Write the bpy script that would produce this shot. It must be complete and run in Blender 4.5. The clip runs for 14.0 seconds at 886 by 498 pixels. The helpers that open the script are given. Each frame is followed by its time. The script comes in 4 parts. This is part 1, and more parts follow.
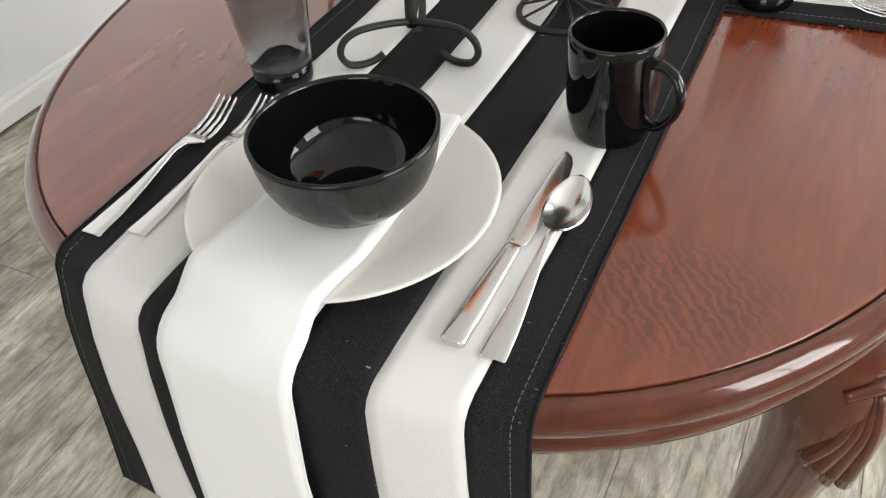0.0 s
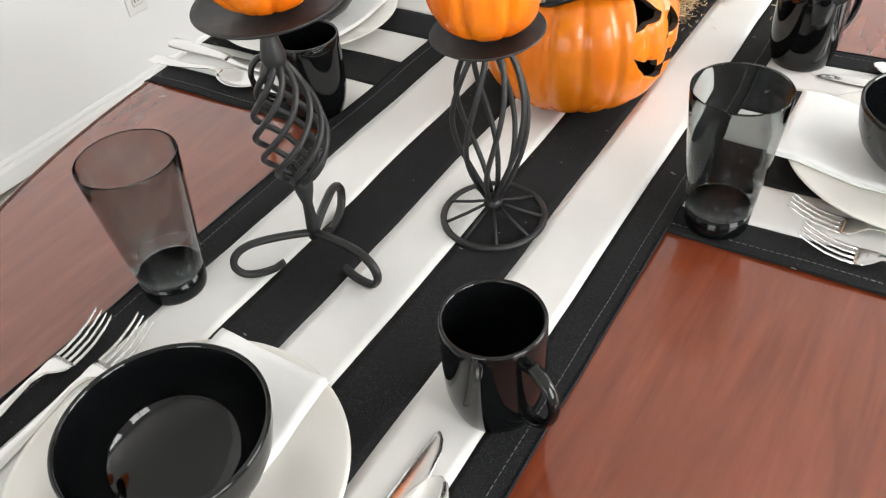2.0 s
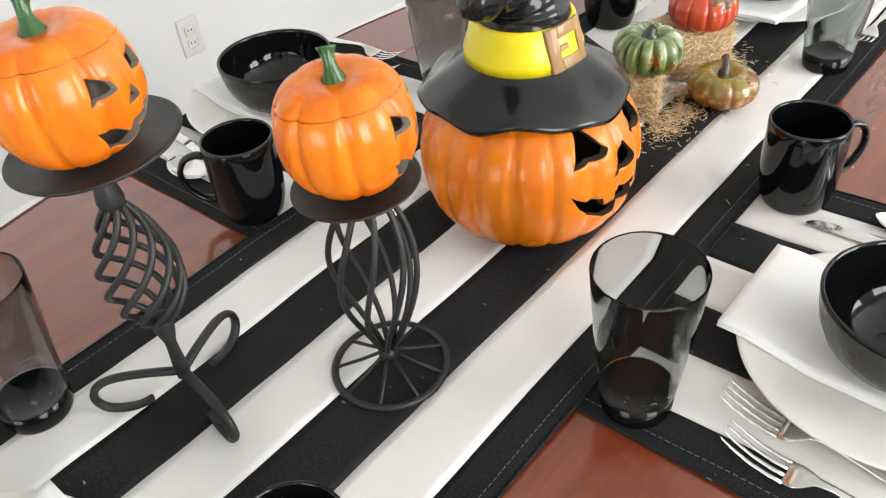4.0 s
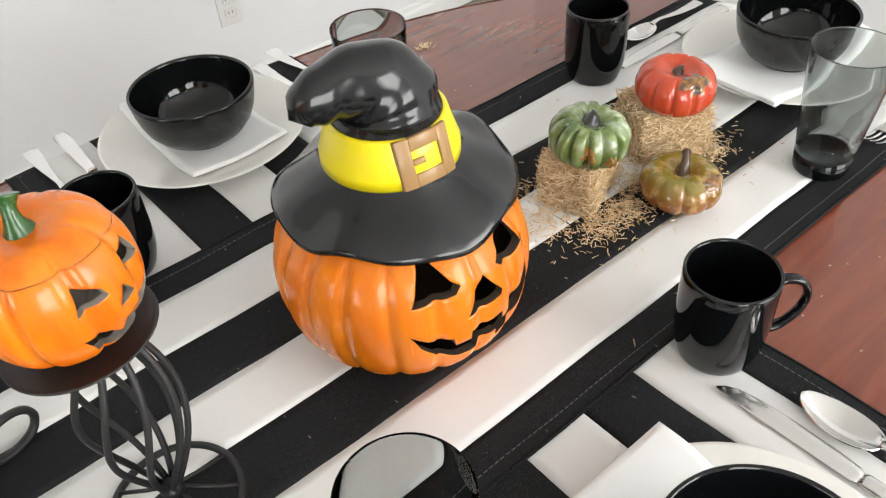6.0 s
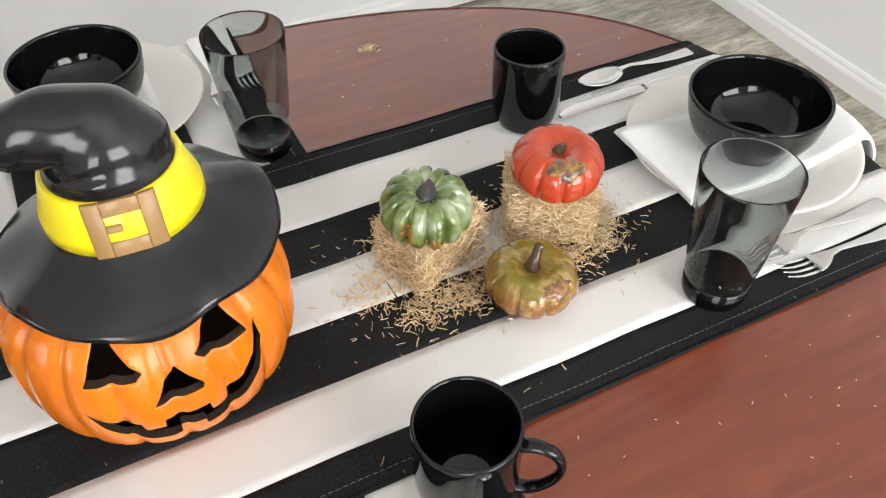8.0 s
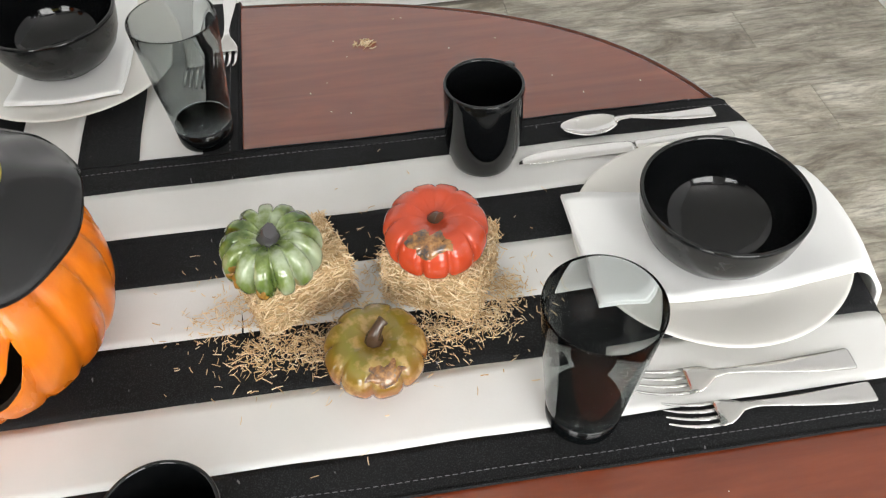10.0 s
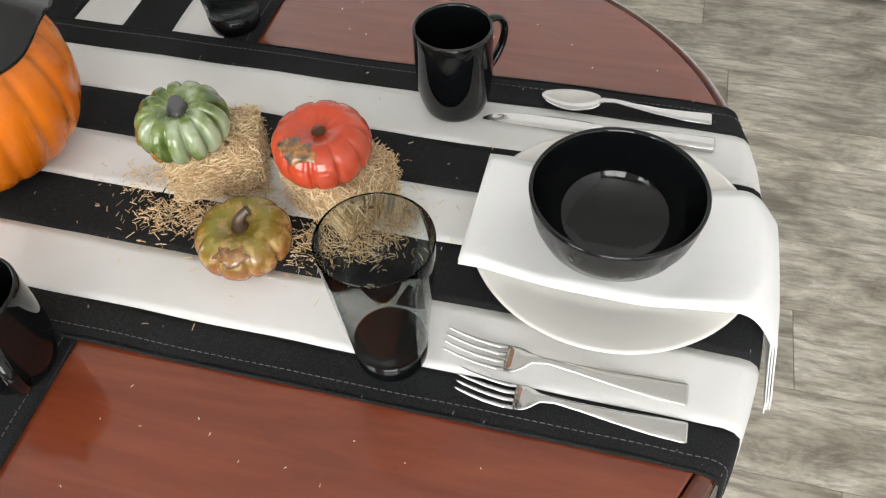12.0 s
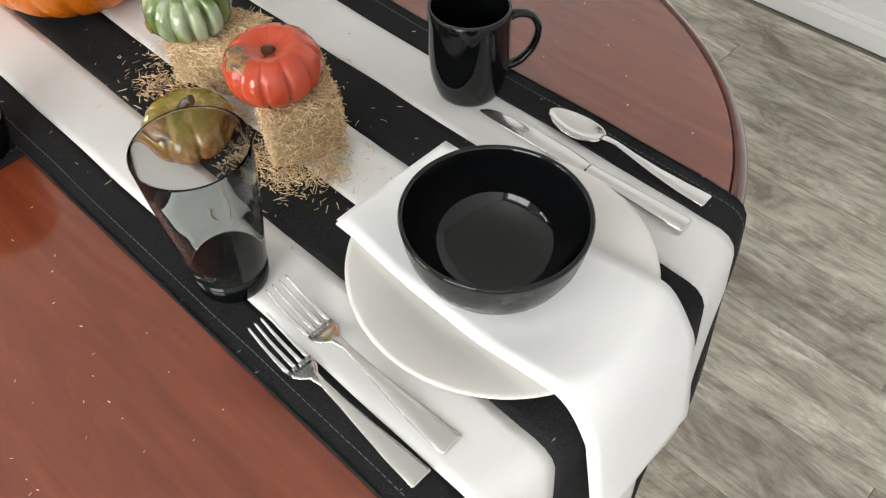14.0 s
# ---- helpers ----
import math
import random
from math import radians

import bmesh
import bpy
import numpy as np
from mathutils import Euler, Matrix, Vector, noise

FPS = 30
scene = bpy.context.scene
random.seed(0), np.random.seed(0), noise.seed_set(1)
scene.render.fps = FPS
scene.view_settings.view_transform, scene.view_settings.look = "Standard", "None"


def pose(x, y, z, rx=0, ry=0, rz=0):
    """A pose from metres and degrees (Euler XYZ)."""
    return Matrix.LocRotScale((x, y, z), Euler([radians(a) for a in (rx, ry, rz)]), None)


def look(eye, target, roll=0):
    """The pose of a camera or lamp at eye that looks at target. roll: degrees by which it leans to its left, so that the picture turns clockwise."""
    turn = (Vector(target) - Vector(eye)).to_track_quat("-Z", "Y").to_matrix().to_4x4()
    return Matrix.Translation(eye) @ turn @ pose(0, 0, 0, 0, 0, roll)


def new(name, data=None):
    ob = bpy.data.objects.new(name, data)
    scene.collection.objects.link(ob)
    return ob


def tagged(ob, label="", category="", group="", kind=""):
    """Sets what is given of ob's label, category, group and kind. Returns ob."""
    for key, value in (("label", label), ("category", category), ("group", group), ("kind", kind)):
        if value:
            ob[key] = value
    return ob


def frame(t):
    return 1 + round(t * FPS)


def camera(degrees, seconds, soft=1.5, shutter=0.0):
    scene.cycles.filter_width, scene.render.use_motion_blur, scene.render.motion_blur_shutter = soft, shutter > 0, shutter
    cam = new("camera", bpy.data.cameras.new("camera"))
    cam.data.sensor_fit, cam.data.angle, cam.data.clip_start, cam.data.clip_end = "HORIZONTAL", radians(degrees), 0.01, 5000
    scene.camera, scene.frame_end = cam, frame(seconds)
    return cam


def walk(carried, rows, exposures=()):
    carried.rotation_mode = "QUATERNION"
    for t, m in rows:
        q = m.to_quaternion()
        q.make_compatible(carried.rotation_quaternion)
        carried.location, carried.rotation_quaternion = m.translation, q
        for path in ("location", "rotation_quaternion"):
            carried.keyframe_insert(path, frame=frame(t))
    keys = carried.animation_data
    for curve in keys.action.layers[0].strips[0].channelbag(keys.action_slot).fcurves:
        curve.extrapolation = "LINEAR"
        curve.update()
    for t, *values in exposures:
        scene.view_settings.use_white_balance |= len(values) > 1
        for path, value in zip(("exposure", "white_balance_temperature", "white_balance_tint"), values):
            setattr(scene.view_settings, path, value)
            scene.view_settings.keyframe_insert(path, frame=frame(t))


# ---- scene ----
cam = camera(57.4, 14.0, 1.25)
PATH = [
    (0, (-0.982, -0.366, 1.189), (0.3, 0.354, -0.166), -5.4),
    (0.5, (-0.932, -0.397, 1.216), (0.325, 0.383, -0.13), -5.5),
    (1, (-0.886, -0.415, 1.235), (0.351, 0.431, -0.089), -5.2),
    (1.5, (-0.818, -0.416, 1.266), (0.401, 0.448, -0.063), -5.3),
    (2, (-0.727, -0.415, 1.291), (0.488, 0.439, -0.048), -5.4),
    (2.5, (-0.67, -0.411, 1.305), (0.539, 0.461, -0.028), -5.8),
    (3, (-0.622, -0.425, 1.308), (0.565, 0.505, -0.006), -6.4),
    (3.2, (-0.599, -0.438, 1.308), (0.575, 0.525, 0.007), -6.5),
    (5.3, (-0.342, -0.524, 1.313), (0.649, 0.642, 0.025), -5.4),
    (5.5, (-0.311, -0.522, 1.322), (0.654, 0.646, 0.016), -5.4),
    (6, (-0.223, -0.517, 1.333), (0.681, 0.658, -0.01), -4.4),
    (6.5, (-0.158, -0.516, 1.34), (0.684, 0.667, -0.035), -3.8),
    (7, (-0.06, -0.536, 1.342), (0.695, 0.676, -0.058), -2.4),
    (7.5, (0.031, -0.559, 1.345), (0.699, 0.697, -0.061), -1.9),
    (7.7, (0.06, -0.561, 1.346), (0.706, 0.697, -0.068), -1.4),
    (9.8, (0.371, -0.52, 1.357), (0.581, 0.77, -0.157), -1.8),
    (10, (0.405, -0.522, 1.353), (0.572, 0.776, -0.159), -1.8),
    (10.5, (0.513, -0.522, 1.355), (0.538, 0.768, -0.173), -0.8),
    (11, (0.585, -0.526, 1.354), (0.464, 0.736, -0.193), -0.4),
    (11.5, (0.644, -0.537, 1.349), (0.382, 0.689, -0.209), -1.8),
    (12, (0.704, -0.542, 1.342), (0.337, 0.663, -0.212), -3.5),
    (12.5, (0.766, -0.519, 1.33), (0.309, 0.667, -0.214), -4.2),
    (13, (0.837, -0.46, 1.317), (0.27, 0.681, -0.225), -3.0),
    (13.5, (0.892, -0.432, 1.311), (0.173, 0.619, -0.231), -2.3),
    (14, (0.972, -0.385, 1.303), (0.079, 0.519, -0.241), -1.2),
]
EXPOSURES = [(0.0, -0.16), (1.0, -0.02), (2.0, 0.1), (3.2, 0.05), (5.5, -0.05), (7.5, -0.07), (10.0, -0.15), (12.0, -0.25), (14.0, -0.25)]
walk(cam, [(t, look(eye, target, roll)) for t, eye, target, roll in PATH], EXPOSURES)

# ---------------------------------------------------------------- world and light
world = bpy.data.worlds.new("sky")
scene.world = world
world.use_nodes = True
wn = world.node_tree
sky = wn.nodes.new("ShaderNodeTexSky")
sky.sky_type = "NISHITA"
sky.sun_disc = False
sky.sun_elevation = radians(42)
sky.sun_rotation = radians(200)
wn.links.new(sky.outputs[0], wn.nodes["Background"].inputs[0])
wn.nodes["Background"].inputs[1].default_value = 0.12


def area_lamp(name, m, sx, sy, watts, colour):
    data = bpy.data.lights.new(name, "AREA")
    data.shape, data.size, data.size_y, data.energy, data.color = "RECTANGLE", sx, sy, watts, colour
    ob = new(name, data)
    ob.matrix_world = m
    return ob


# room: inner faces of the walls
RX0, RX1, RY0, RY1, RH = -4.0, 1.98, -2.3, 1.62, 2.5
# windows: wall, centre along the wall, width, sill, head
# and the daylight that each lets in, in watts
WINDOWS = [("south", -0.9, 1.1, 0.75, 2.1, 50, 0.45), ("south", 1.1, 1.4, 0.85, 2.25, 76, -0.05), ("west", -0.5, 1.6, 0.7, 2.1, 42, 0.4)]
DAY = (1.0, 0.99, 0.985)
for side, c, w, z0, z1, watts, down in WINDOWS:
    if side == "south":
        area_lamp("window_daylight", look((c, RY0 - 0.17, (z0 + z1) / 2), (c, 0, (z0 + z1) / 2 - down)), w, z1 - z0, watts, DAY)
    else:
        area_lamp("window_daylight", look((RX0 - 0.17, c, (z0 + z1) / 2), (0, c, (z0 + z1) / 2 - down)), w, z1 - z0, watts, DAY)

# ---------------------------------------------------------------- materials


class Mat:
    """A node material with short ways to add noise and mixes."""

    def __init__(self, name, rough=0.5, metal=0.0, colour=(0.5, 0.5, 0.5), **more):
        self.m = bpy.data.materials.new(name)
        self.m.use_nodes = True
        self.t = self.m.node_tree
        self.b = self.t.nodes["Principled BSDF"]
        self.b.inputs["Base Color"].default_value = (*colour, 1)
        self.b.inputs["Roughness"].default_value = rough
        self.b.inputs["Metallic"].default_value = metal
        for k, v in more.items():
            self.b.inputs[k.replace("_", " ")].default_value = v

    def node(self, kind, **inputs):
        n = self.t.nodes.new(kind)
        for k, v in inputs.items():
            n.inputs[k.replace("_", " ")].default_value = v
        return n

    def link(self, a, b):
        self.t.links.new(a, b)

    def coords(self, scale=(1, 1, 1), rot=(0, 0, 0)):
        c = self.node("ShaderNodeTexCoord")
        m = self.node("ShaderNodeMapping", Scale=scale, Rotation=rot)
        self.link(c.outputs["Object"], m.inputs[0])
        return m.outputs[0]

    def noise(self, scale, vec, detail=4, rough=0.55, distortion=0.0):
        n = self.node("ShaderNodeTexNoise", Scale=scale, Detail=detail, Roughness=rough, Distortion=distortion)
        self.link(vec, n.inputs["Vector"])
        return n.outputs["Fac"]

    def ramp(self, fac, *stops):
        r = self.node("ShaderNodeValToRGB")
        e = r.color_ramp.elements
        while len(e) < len(stops):
            e.new(0.5)
        for k, (p, c) in zip(e, stops):
            k.position = p
            k.color = (*c, 1) if isinstance(c, tuple) else (c, c, c, 1)
        self.link(fac, r.inputs[0])
        return r.outputs[0]

    def mix(self, fac, a, b, mode="MIX"):
        n = self.t.nodes.new("ShaderNodeMix")
        n.data_type, n.blend_type = "RGBA", mode
        for sock, v in ((n.inputs[0], fac), (n.inputs[6], a), (n.inputs[7], b)):
            if isinstance(v, (int, float)):
                sock.default_value = v
            elif isinstance(v, tuple):
                sock.default_value = (*v, 1)
            else:
                self.link(v, sock)
        return n.outputs[2]

    def base(self, out):
        self.link(out, self.b.inputs["Base Color"])
        return self

    def rough(self, out):
        self.link(out, self.b.inputs["Roughness"])
        return self

    def bump(self, out, strength, dist=0.001):
        n = self.node("ShaderNodeBump", Strength=strength, Distance=dist)
        self.link(out, n.inputs["Height"])
        self.link(n.outputs[0], self.b.inputs["Normal"])
        return self


def rnd(mat):
    return mat.node("ShaderNodeObjectInfo").outputs["Random"]


# middle of the worn patch on the tabletop
WORN = (-0.562, -0.315)


def mat_wood(name, tone, gloss, spec, coat, ior):
    """Polished mahogany; tone scales its colour."""
    m = Mat(name, gloss, Coat_Weight=coat, Coat_Roughness=0.06, Coat_IOR=ior, Specular_IOR_Level=spec)
    g1 = m.noise(2.4, m.coords((1.5, 9, 9)), 6, 0.6, 1.6)
    g2 = m.noise(14.0, m.coords((1.0, 9, 9)), 2, 0.5)
    c = m.ramp(g1, (0.3, tuple(k * tone for k in (0.118, 0.0225, 0.0085))), (0.55, tuple(k * tone for k in (0.158, 0.033, 0.0118))), (0.75, tuple(k * tone for k in (0.19, 0.043, 0.016))))
    c = m.mix(m.ramp(g2, (0.4, 0.0), (0.7, 0.2)), c, tuple(k * tone for k in (0.085, 0.016, 0.007)))
    blot = m.noise(3.2, m.coords(), 5, 0.62)
    c = m.mix(m.ramp(blot, (0.45, 0.0), (0.85, 0.12)), c, tuple(k * tone for k in (0.1, 0.018, 0.008)))
    streak = m.noise(3.0, m.coords((1.0, 16, 16)), 7, 0.68, 0.8)
    c = m.mix(m.ramp(streak, (0.5, 0.0), (0.85, 0.3)), c, tuple(k * tone for k in (0.045, 0.009, 0.005)))
    # crazed varnish: wavy dark ridges inside a worn oval
    spot = m.node("ShaderNodeTexCoord")
    place = m.node("ShaderNodeMapping", Location=(-WORN[0] / 0.075, -WORN[1] / 0.095, -0.7625 / 0.06), Scale=(1 / 0.075, 1 / 0.095, 1 / 0.06))
    m.link(spot.outputs["Object"], place.inputs[0])
    ball = m.node("ShaderNodeTexGradient")
    ball.gradient_type = "SPHERICAL"
    m.link(place.outputs[0], ball.inputs[0])
    wave = m.node("ShaderNodeTexWave", Scale=38.0, Distortion=7.0, Detail=3.0, Detail_Scale=2.2)
    m.link(m.coords((1, 1, 0), (0, 0, 0.9)), wave.inputs[0])
    ridge = m.mix(1.0, m.ramp(wave.outputs["Fac"], (0.3, 1.0), (0.75, 0.0)), m.ramp(ball.outputs["Fac"], (0.02, 0.0), (0.5, 0.42)), "MULTIPLY")
    m.base(m.mix(ridge, c, tuple(k * tone for k in (0.03, 0.008, 0.005))))
    m.rough(m.ramp(m.noise(5.0, m.coords(), 6, 0.7), (0.3, gloss * 0.97), (0.7, gloss * 1.04)))
    return m.m


def mat_cloth(name, light):
    m = Mat(name, 0.92, Sheen_Weight=0.12 if light else 0.0, Specular_IOR_Level=0.2)
    v = m.coords()
    w1 = m.node("ShaderNodeTexWave", Scale=420.0, Distortion=1.2, Detail=2.0)
    w2 = m.node("ShaderNodeTexWave", Scale=420.0, Distortion=1.2, Detail=2.0)
    w2.bands_direction = "Y"
    m.link(v, w1.inputs[0])
    m.link(v, w2.inputs[0])
    weave = m.mix(0.5, w1.outputs[0], w2.outputs[0])
    fine = m.noise(900.0, v, 2)
    soft = m.noise(9.0, v, 4)
    if light:
        c = m.mix(m.ramp(soft, (0.3, 0.0), (0.7, 1.0)), (0.735, 0.729, 0.708), (0.79, 0.785, 0.772))
        c = m.mix(m.ramp(weave, (0.2, 0.25), (0.6, 0.0)), c, (0.62, 0.60, 0.56))
    else:
        c = m.mix(m.ramp(soft, (0.3, 0.0), (0.7, 1.0)), (0.008, 0.0082, 0.0088), (0.0145, 0.015, 0.016))
        c = m.mix(m.ramp(fine, (0.5, 0.0), (0.72, 0.6)), c, (0.055, 0.056, 0.06))
        lint = m.noise(230.0, m.coords((1, 0.35, 1)), 1)
        c = m.mix(m.ramp(lint, (0.765, 0.0), (0.80, 0.6)), c, (0.35, 0.35, 0.36))
    m.base(c)
    return m.bump(m.mix(0.5, weave, fine), 0.35, 0.0005).m


def mat_napkin():
    m = Mat("white_cotton", 0.85, Sheen_Weight=0.2)
    v = m.coords()
    m.base(m.mix(m.noise(12.0, v), (0.80, 0.80, 0.79), (0.86, 0.86, 0.85)))
    return m.bump(m.mix(0.5, m.noise(700.0, v, 2), m.noise(14.0, v, 3)), 0.3, 0.0008).m


def mat_glaze(name, colour, rough=0.06, var=0.15, bump=0.03, spec=0.5):
    m = Mat(name, rough, Coat_Weight=0.3 if max(colour) > 0.05 else 0.0, Coat_Roughness=0.04)
    v = m.coords()
    dark = tuple(k * (1 - var) for k in colour)
    m.base(m.mix(m.noise(18.0, v), dark, colour))
    m.b.inputs["Specular IOR Level"].default_value = spec
    m.rough(m.ramp(m.noise(35.0, v, 5), (0.3, rough * 0.8), (0.75, rough * 1.7)))
    return m.bump(m.noise(45.0, v, 2), bump, 0.0006).m


def mat_steel():
    m = Mat("polished_steel", 0.14, 1.0, (0.72, 0.71, 0.69))
    v = m.coords((1, 18, 1))
    m.rough(m.ramp(m.noise(60.0, v, 4), (0.3, 0.1), (0.7, 0.24)))
    return m.bump(m.noise(220.0, v, 2), 0.04, 0.0003).m


def mat_glass(name, colour):
    m = Mat(name, 0.02, 0.0, colour, Transmission_Weight=1.0, IOR=1.22)
    m.base(m.mix(m.noise(5.0, m.coords()), tuple(k * 0.96 for k in colour), colour))
    return m.m


def mat_iron():
    m = Mat("black_iron", 0.5, 0.0, (0.02, 0.02, 0.021))
    v = m.coords()
    m.base(m.mix(m.noise(70.0, v), (0.008, 0.008, 0.0085), (0.019, 0.019, 0.020)))
    m.rough(m.ramp(m.noise(50.0, v), (0.3, 0.38), (0.7, 0.6)))
    return m.bump(m.noise(260.0, v, 3), 0.25, 0.0006).m


def mat_pumpkin(name, hi, lo, sy=5.0):
    m = Mat(name, 0.24, Coat_Weight=0.2, Coat_Roughness=0.12, Specular_IOR_Level=0.35)
    v = m.coords((1, 1, 0.16))
    streak = m.noise(42.0, v, 5, 0.6)
    broad = m.noise(11.0, m.coords((1, 1, 0.5)), 3)
    c = m.mix(m.ramp(streak, (0.38, 0.0), (0.68, 1.0)), lo, hi)
    m.base(m.mix(m.ramp(broad, (0.4, 0.0), (0.75, 0.55)), c, tuple(k * 0.8 for k in lo)))
    m.rough(m.ramp(m.noise(30.0, v), (0.3, 0.18), (0.7, 0.34)))
    return m.bump(m.noise(34.0, v, 3), 0.16, 0.002).m


def mat_mottled(name, top, low, fleck, split):
    """Glaze that runs from one colour above to another below, with flecks."""
    m = Mat(name, 0.12, Coat_Weight=0.7, Coat_Roughness=0.05)
    v = m.coords()
    sep = m.node("ShaderNodeSeparateXYZ")
    m.link(v, sep.inputs[0])
    n = m.noise(38.0, v, 4)
    add = m.node("ShaderNodeMath")
    add.operation = "MULTIPLY_ADD"
    m.link(n, add.inputs[0])
    add.inputs[1].default_value = 0.028
    m.link(sep.outputs[2], add.inputs[2])
    c = m.mix(m.ramp(add.outputs[0], (split, 0.0), (split + 0.03, 1.0)), low, top)
    c = m.mix(m.ramp(m.noise(95.0, v, 3), (0.5, 0.0), (0.66, 0.7)), c, fleck)
    m.base(c)
    return m.bump(m.noise(60.0, v, 3), 0.12, 0.001).m


def mat_lustre():
    """Pearly green glaze with pale and amber patches."""
    m = Mat("green_lustre", 0.1, Coat_Weight=0.8, Coat_Roughness=0.05)
    v = m.coords()
    c = m.ramp(m.noise(40.0, m.coords((1, 1, 0.4)), 4), (0.36, (0.05, 0.092, 0.016)), (0.48, (0.145, 0.20, 0.05)), (0.62, (0.34, 0.40, 0.26)))
    c = m.mix(m.ramp(m.noise(21.0, v, 2), (0.63, 0.0), (0.69, 0.8)), c, (0.34, 0.17, 0.03))
    m.base(c)
    return m.bump(m.noise(55.0, v, 3), 0.15, 0.001).m


def mat_leaf():
    """Rubbed metallic glaze: amber, bronze and grey run into one another."""
    m = Mat("bronze_leaf_glaze", 0.16, Coat_Weight=0.6, Coat_Roughness=0.05)
    v = m.coords()
    c = m.ramp(m.noise(130.0, v, 4, 0.6), (0.36, (0.07, 0.055, 0.045)), (0.5, (0.20, 0.095, 0.035)), (0.62, (0.36, 0.17, 0.05)), (0.72, (0.20, 0.19, 0.15)))
    m.base(c)
    return m.bump(m.noise(170.0, v, 3), 0.5, 0.0012).m


def mat_straw():
    m = Mat("dry_straw", 0.75)
    g = m.node("ShaderNodeNewGeometry")
    m.base(m.ramp(g.outputs["Random Per Island"], (0.0, (0.5, 0.31, 0.14)), (0.4, (0.7, 0.5, 0.28)), (1.0, (0.9, 0.76, 0.53))))
    return m.m


def mat_straw_core():
    m = Mat("packed_straw", 0.9)
    v = m.coords((1, 1, 3))
    m.base(m.ramp(m.noise(140.0, v, 4), (0.3, (0.28, 0.18, 0.08)), (0.5, (0.48, 0.34, 0.17)), (0.7, (0.62, 0.48, 0.27))))
    return m.bump(m.noise(200.0, v, 4), 0.9, 0.002).m


def mat_wall(name, colour, bump=0.05):
    m = Mat(name, 0.6)
    v = m.coords()
    m.base(m.mix(m.noise(1.7, v, 5), colour, tuple(k * 0.96 for k in colour)))
    return m.bump(m.noise(220.0, v, 4), bump, 0.001).m


def mat_plank():
    m = Mat("grey_vinyl_plank", 0.42)
    c = m.node("ShaderNodeTexCoord")
    off = m.node("ShaderNodeVectorMath")
    off.operation = "ADD"
    comb = m.node("ShaderNodeCombineXYZ")
    mul = m.node("ShaderNodeMath")
    mul.operation = "MULTIPLY"
    m.link(rnd(m), mul.inputs[0])
    mul.inputs[1].default_value = 37.0
    m.link(mul.outputs[0], comb.inputs[0])
    m.link(mul.outputs[0], comb.inputs[1])
    m.link(c.outputs["Object"], off.inputs[0])
    m.link(comb.outputs[0], off.inputs[1])
    mp = m.node("ShaderNodeMapping", Scale=(1.0, 2.3, 1.0))
    m.link(off.outputs[0], mp.inputs[0])
    g1 = m.noise(4.2, mp.outputs[0], 10, 0.7, 0.7)
    mp2 = m.node("ShaderNodeMapping", Scale=(1.0, 6.5, 1.0))
    m.link(off.outputs[0], mp2.inputs[0])
    g2 = m.noise(11.0, mp2.outputs[0], 8, 0.74, 0.4)
    col = m.ramp(g1, (0.36, (0.19, 0.162, 0.122)), (0.46, (0.385, 0.35, 0.28)), (0.55, (0.52, 0.482, 0.395)), (0.65, (0.72, 0.685, 0.59)))
    col = m.mix(m.ramp(g2, (0.38, 0.7), (0.54, 0.0)), col, (0.17, 0.15, 0.125))
    tone = m.ramp(rnd(m), (0.0, 0.84), (1.0, 1.08))
    m.base(m.mix(1.0, col, tone, "MULTIPLY"))
    m.rough(m.ramp(g2, (0.3, 0.36), (0.7, 0.5)))
    return m.bump(g2, 0.15, 0.001).m


def mat_glow(name, strength, a, b):
    m = bpy.data.materials.new(name)
    m.use_nodes = True
    t = m.node_tree
    t.nodes.clear()
    out, em = t.nodes.new("ShaderNodeOutputMaterial"), t.nodes.new("ShaderNodeEmission")
    c, n, r = t.nodes.new("ShaderNodeTexCoord"), t.nodes.new("ShaderNodeTexNoise"), t.nodes.new("ShaderNodeValToRGB")
    n.inputs["Scale"].default_value, n.inputs["Detail"].default_value = 2.2, 6
    t.links.new(c.outputs["Object"], n.inputs[0])
    t.links.new(n.outputs[0], r.inputs[0])
    r.color_ramp.elements[0].position, r.color_ramp.elements[0].color = 0.4, (*a, 1)
    r.color_ramp.elements[1].position, r.color_ramp.elements[1].color = 0.6, (*b, 1)
    t.links.new(r.outputs[0], em.inputs[0])
    em.inputs[1].default_value = strength
    t.links.new(em.outputs[0], out.inputs[0])
    return m


WOOD, DARK_WOOD = mat_wood("mahogany", 1.25, 0.24, 0.35, 1.0, 1.5), mat_wood("dark_mahogany", 0.62, 0.18, 0.2, 0.9, 1.5)
BLACK_CLOTH, WHITE_CLOTH = mat_cloth("black_denim", False), mat_cloth("white_canvas", True)
THREAD = mat_glaze("grey_thread", (0.17, 0.17, 0.18), 0.7)
NAPKIN = mat_napkin()
BLACK_GLAZE = mat_glaze("black_glaze", (0.004, 0.0045, 0.005), 0.045, 0.2, 0.02, 0.42)
BLACK_SATIN = mat_glaze("black_satin_glaze", (0.011, 0.0115, 0.012), 0.2, 0.2)
WHITE_GLAZE = mat_glaze("white_glaze", (0.77, 0.75, 0.705), 0.14, 0.03)
STEEL = mat_steel()
SMOKE, SMOKE_BASE = mat_glass("smoke_glass", (0.62, 0.655, 0.65)), mat_glaze("smoke_glass_base", (0.004, 0.005, 0.0055), 0.09, 0.3, 0.0, 0.25)
IRON = mat_iron()
ORANGE = mat_pumpkin("orange_glaze", (0.80, 0.225, 0.010), (0.69, 0.160, 0.006))
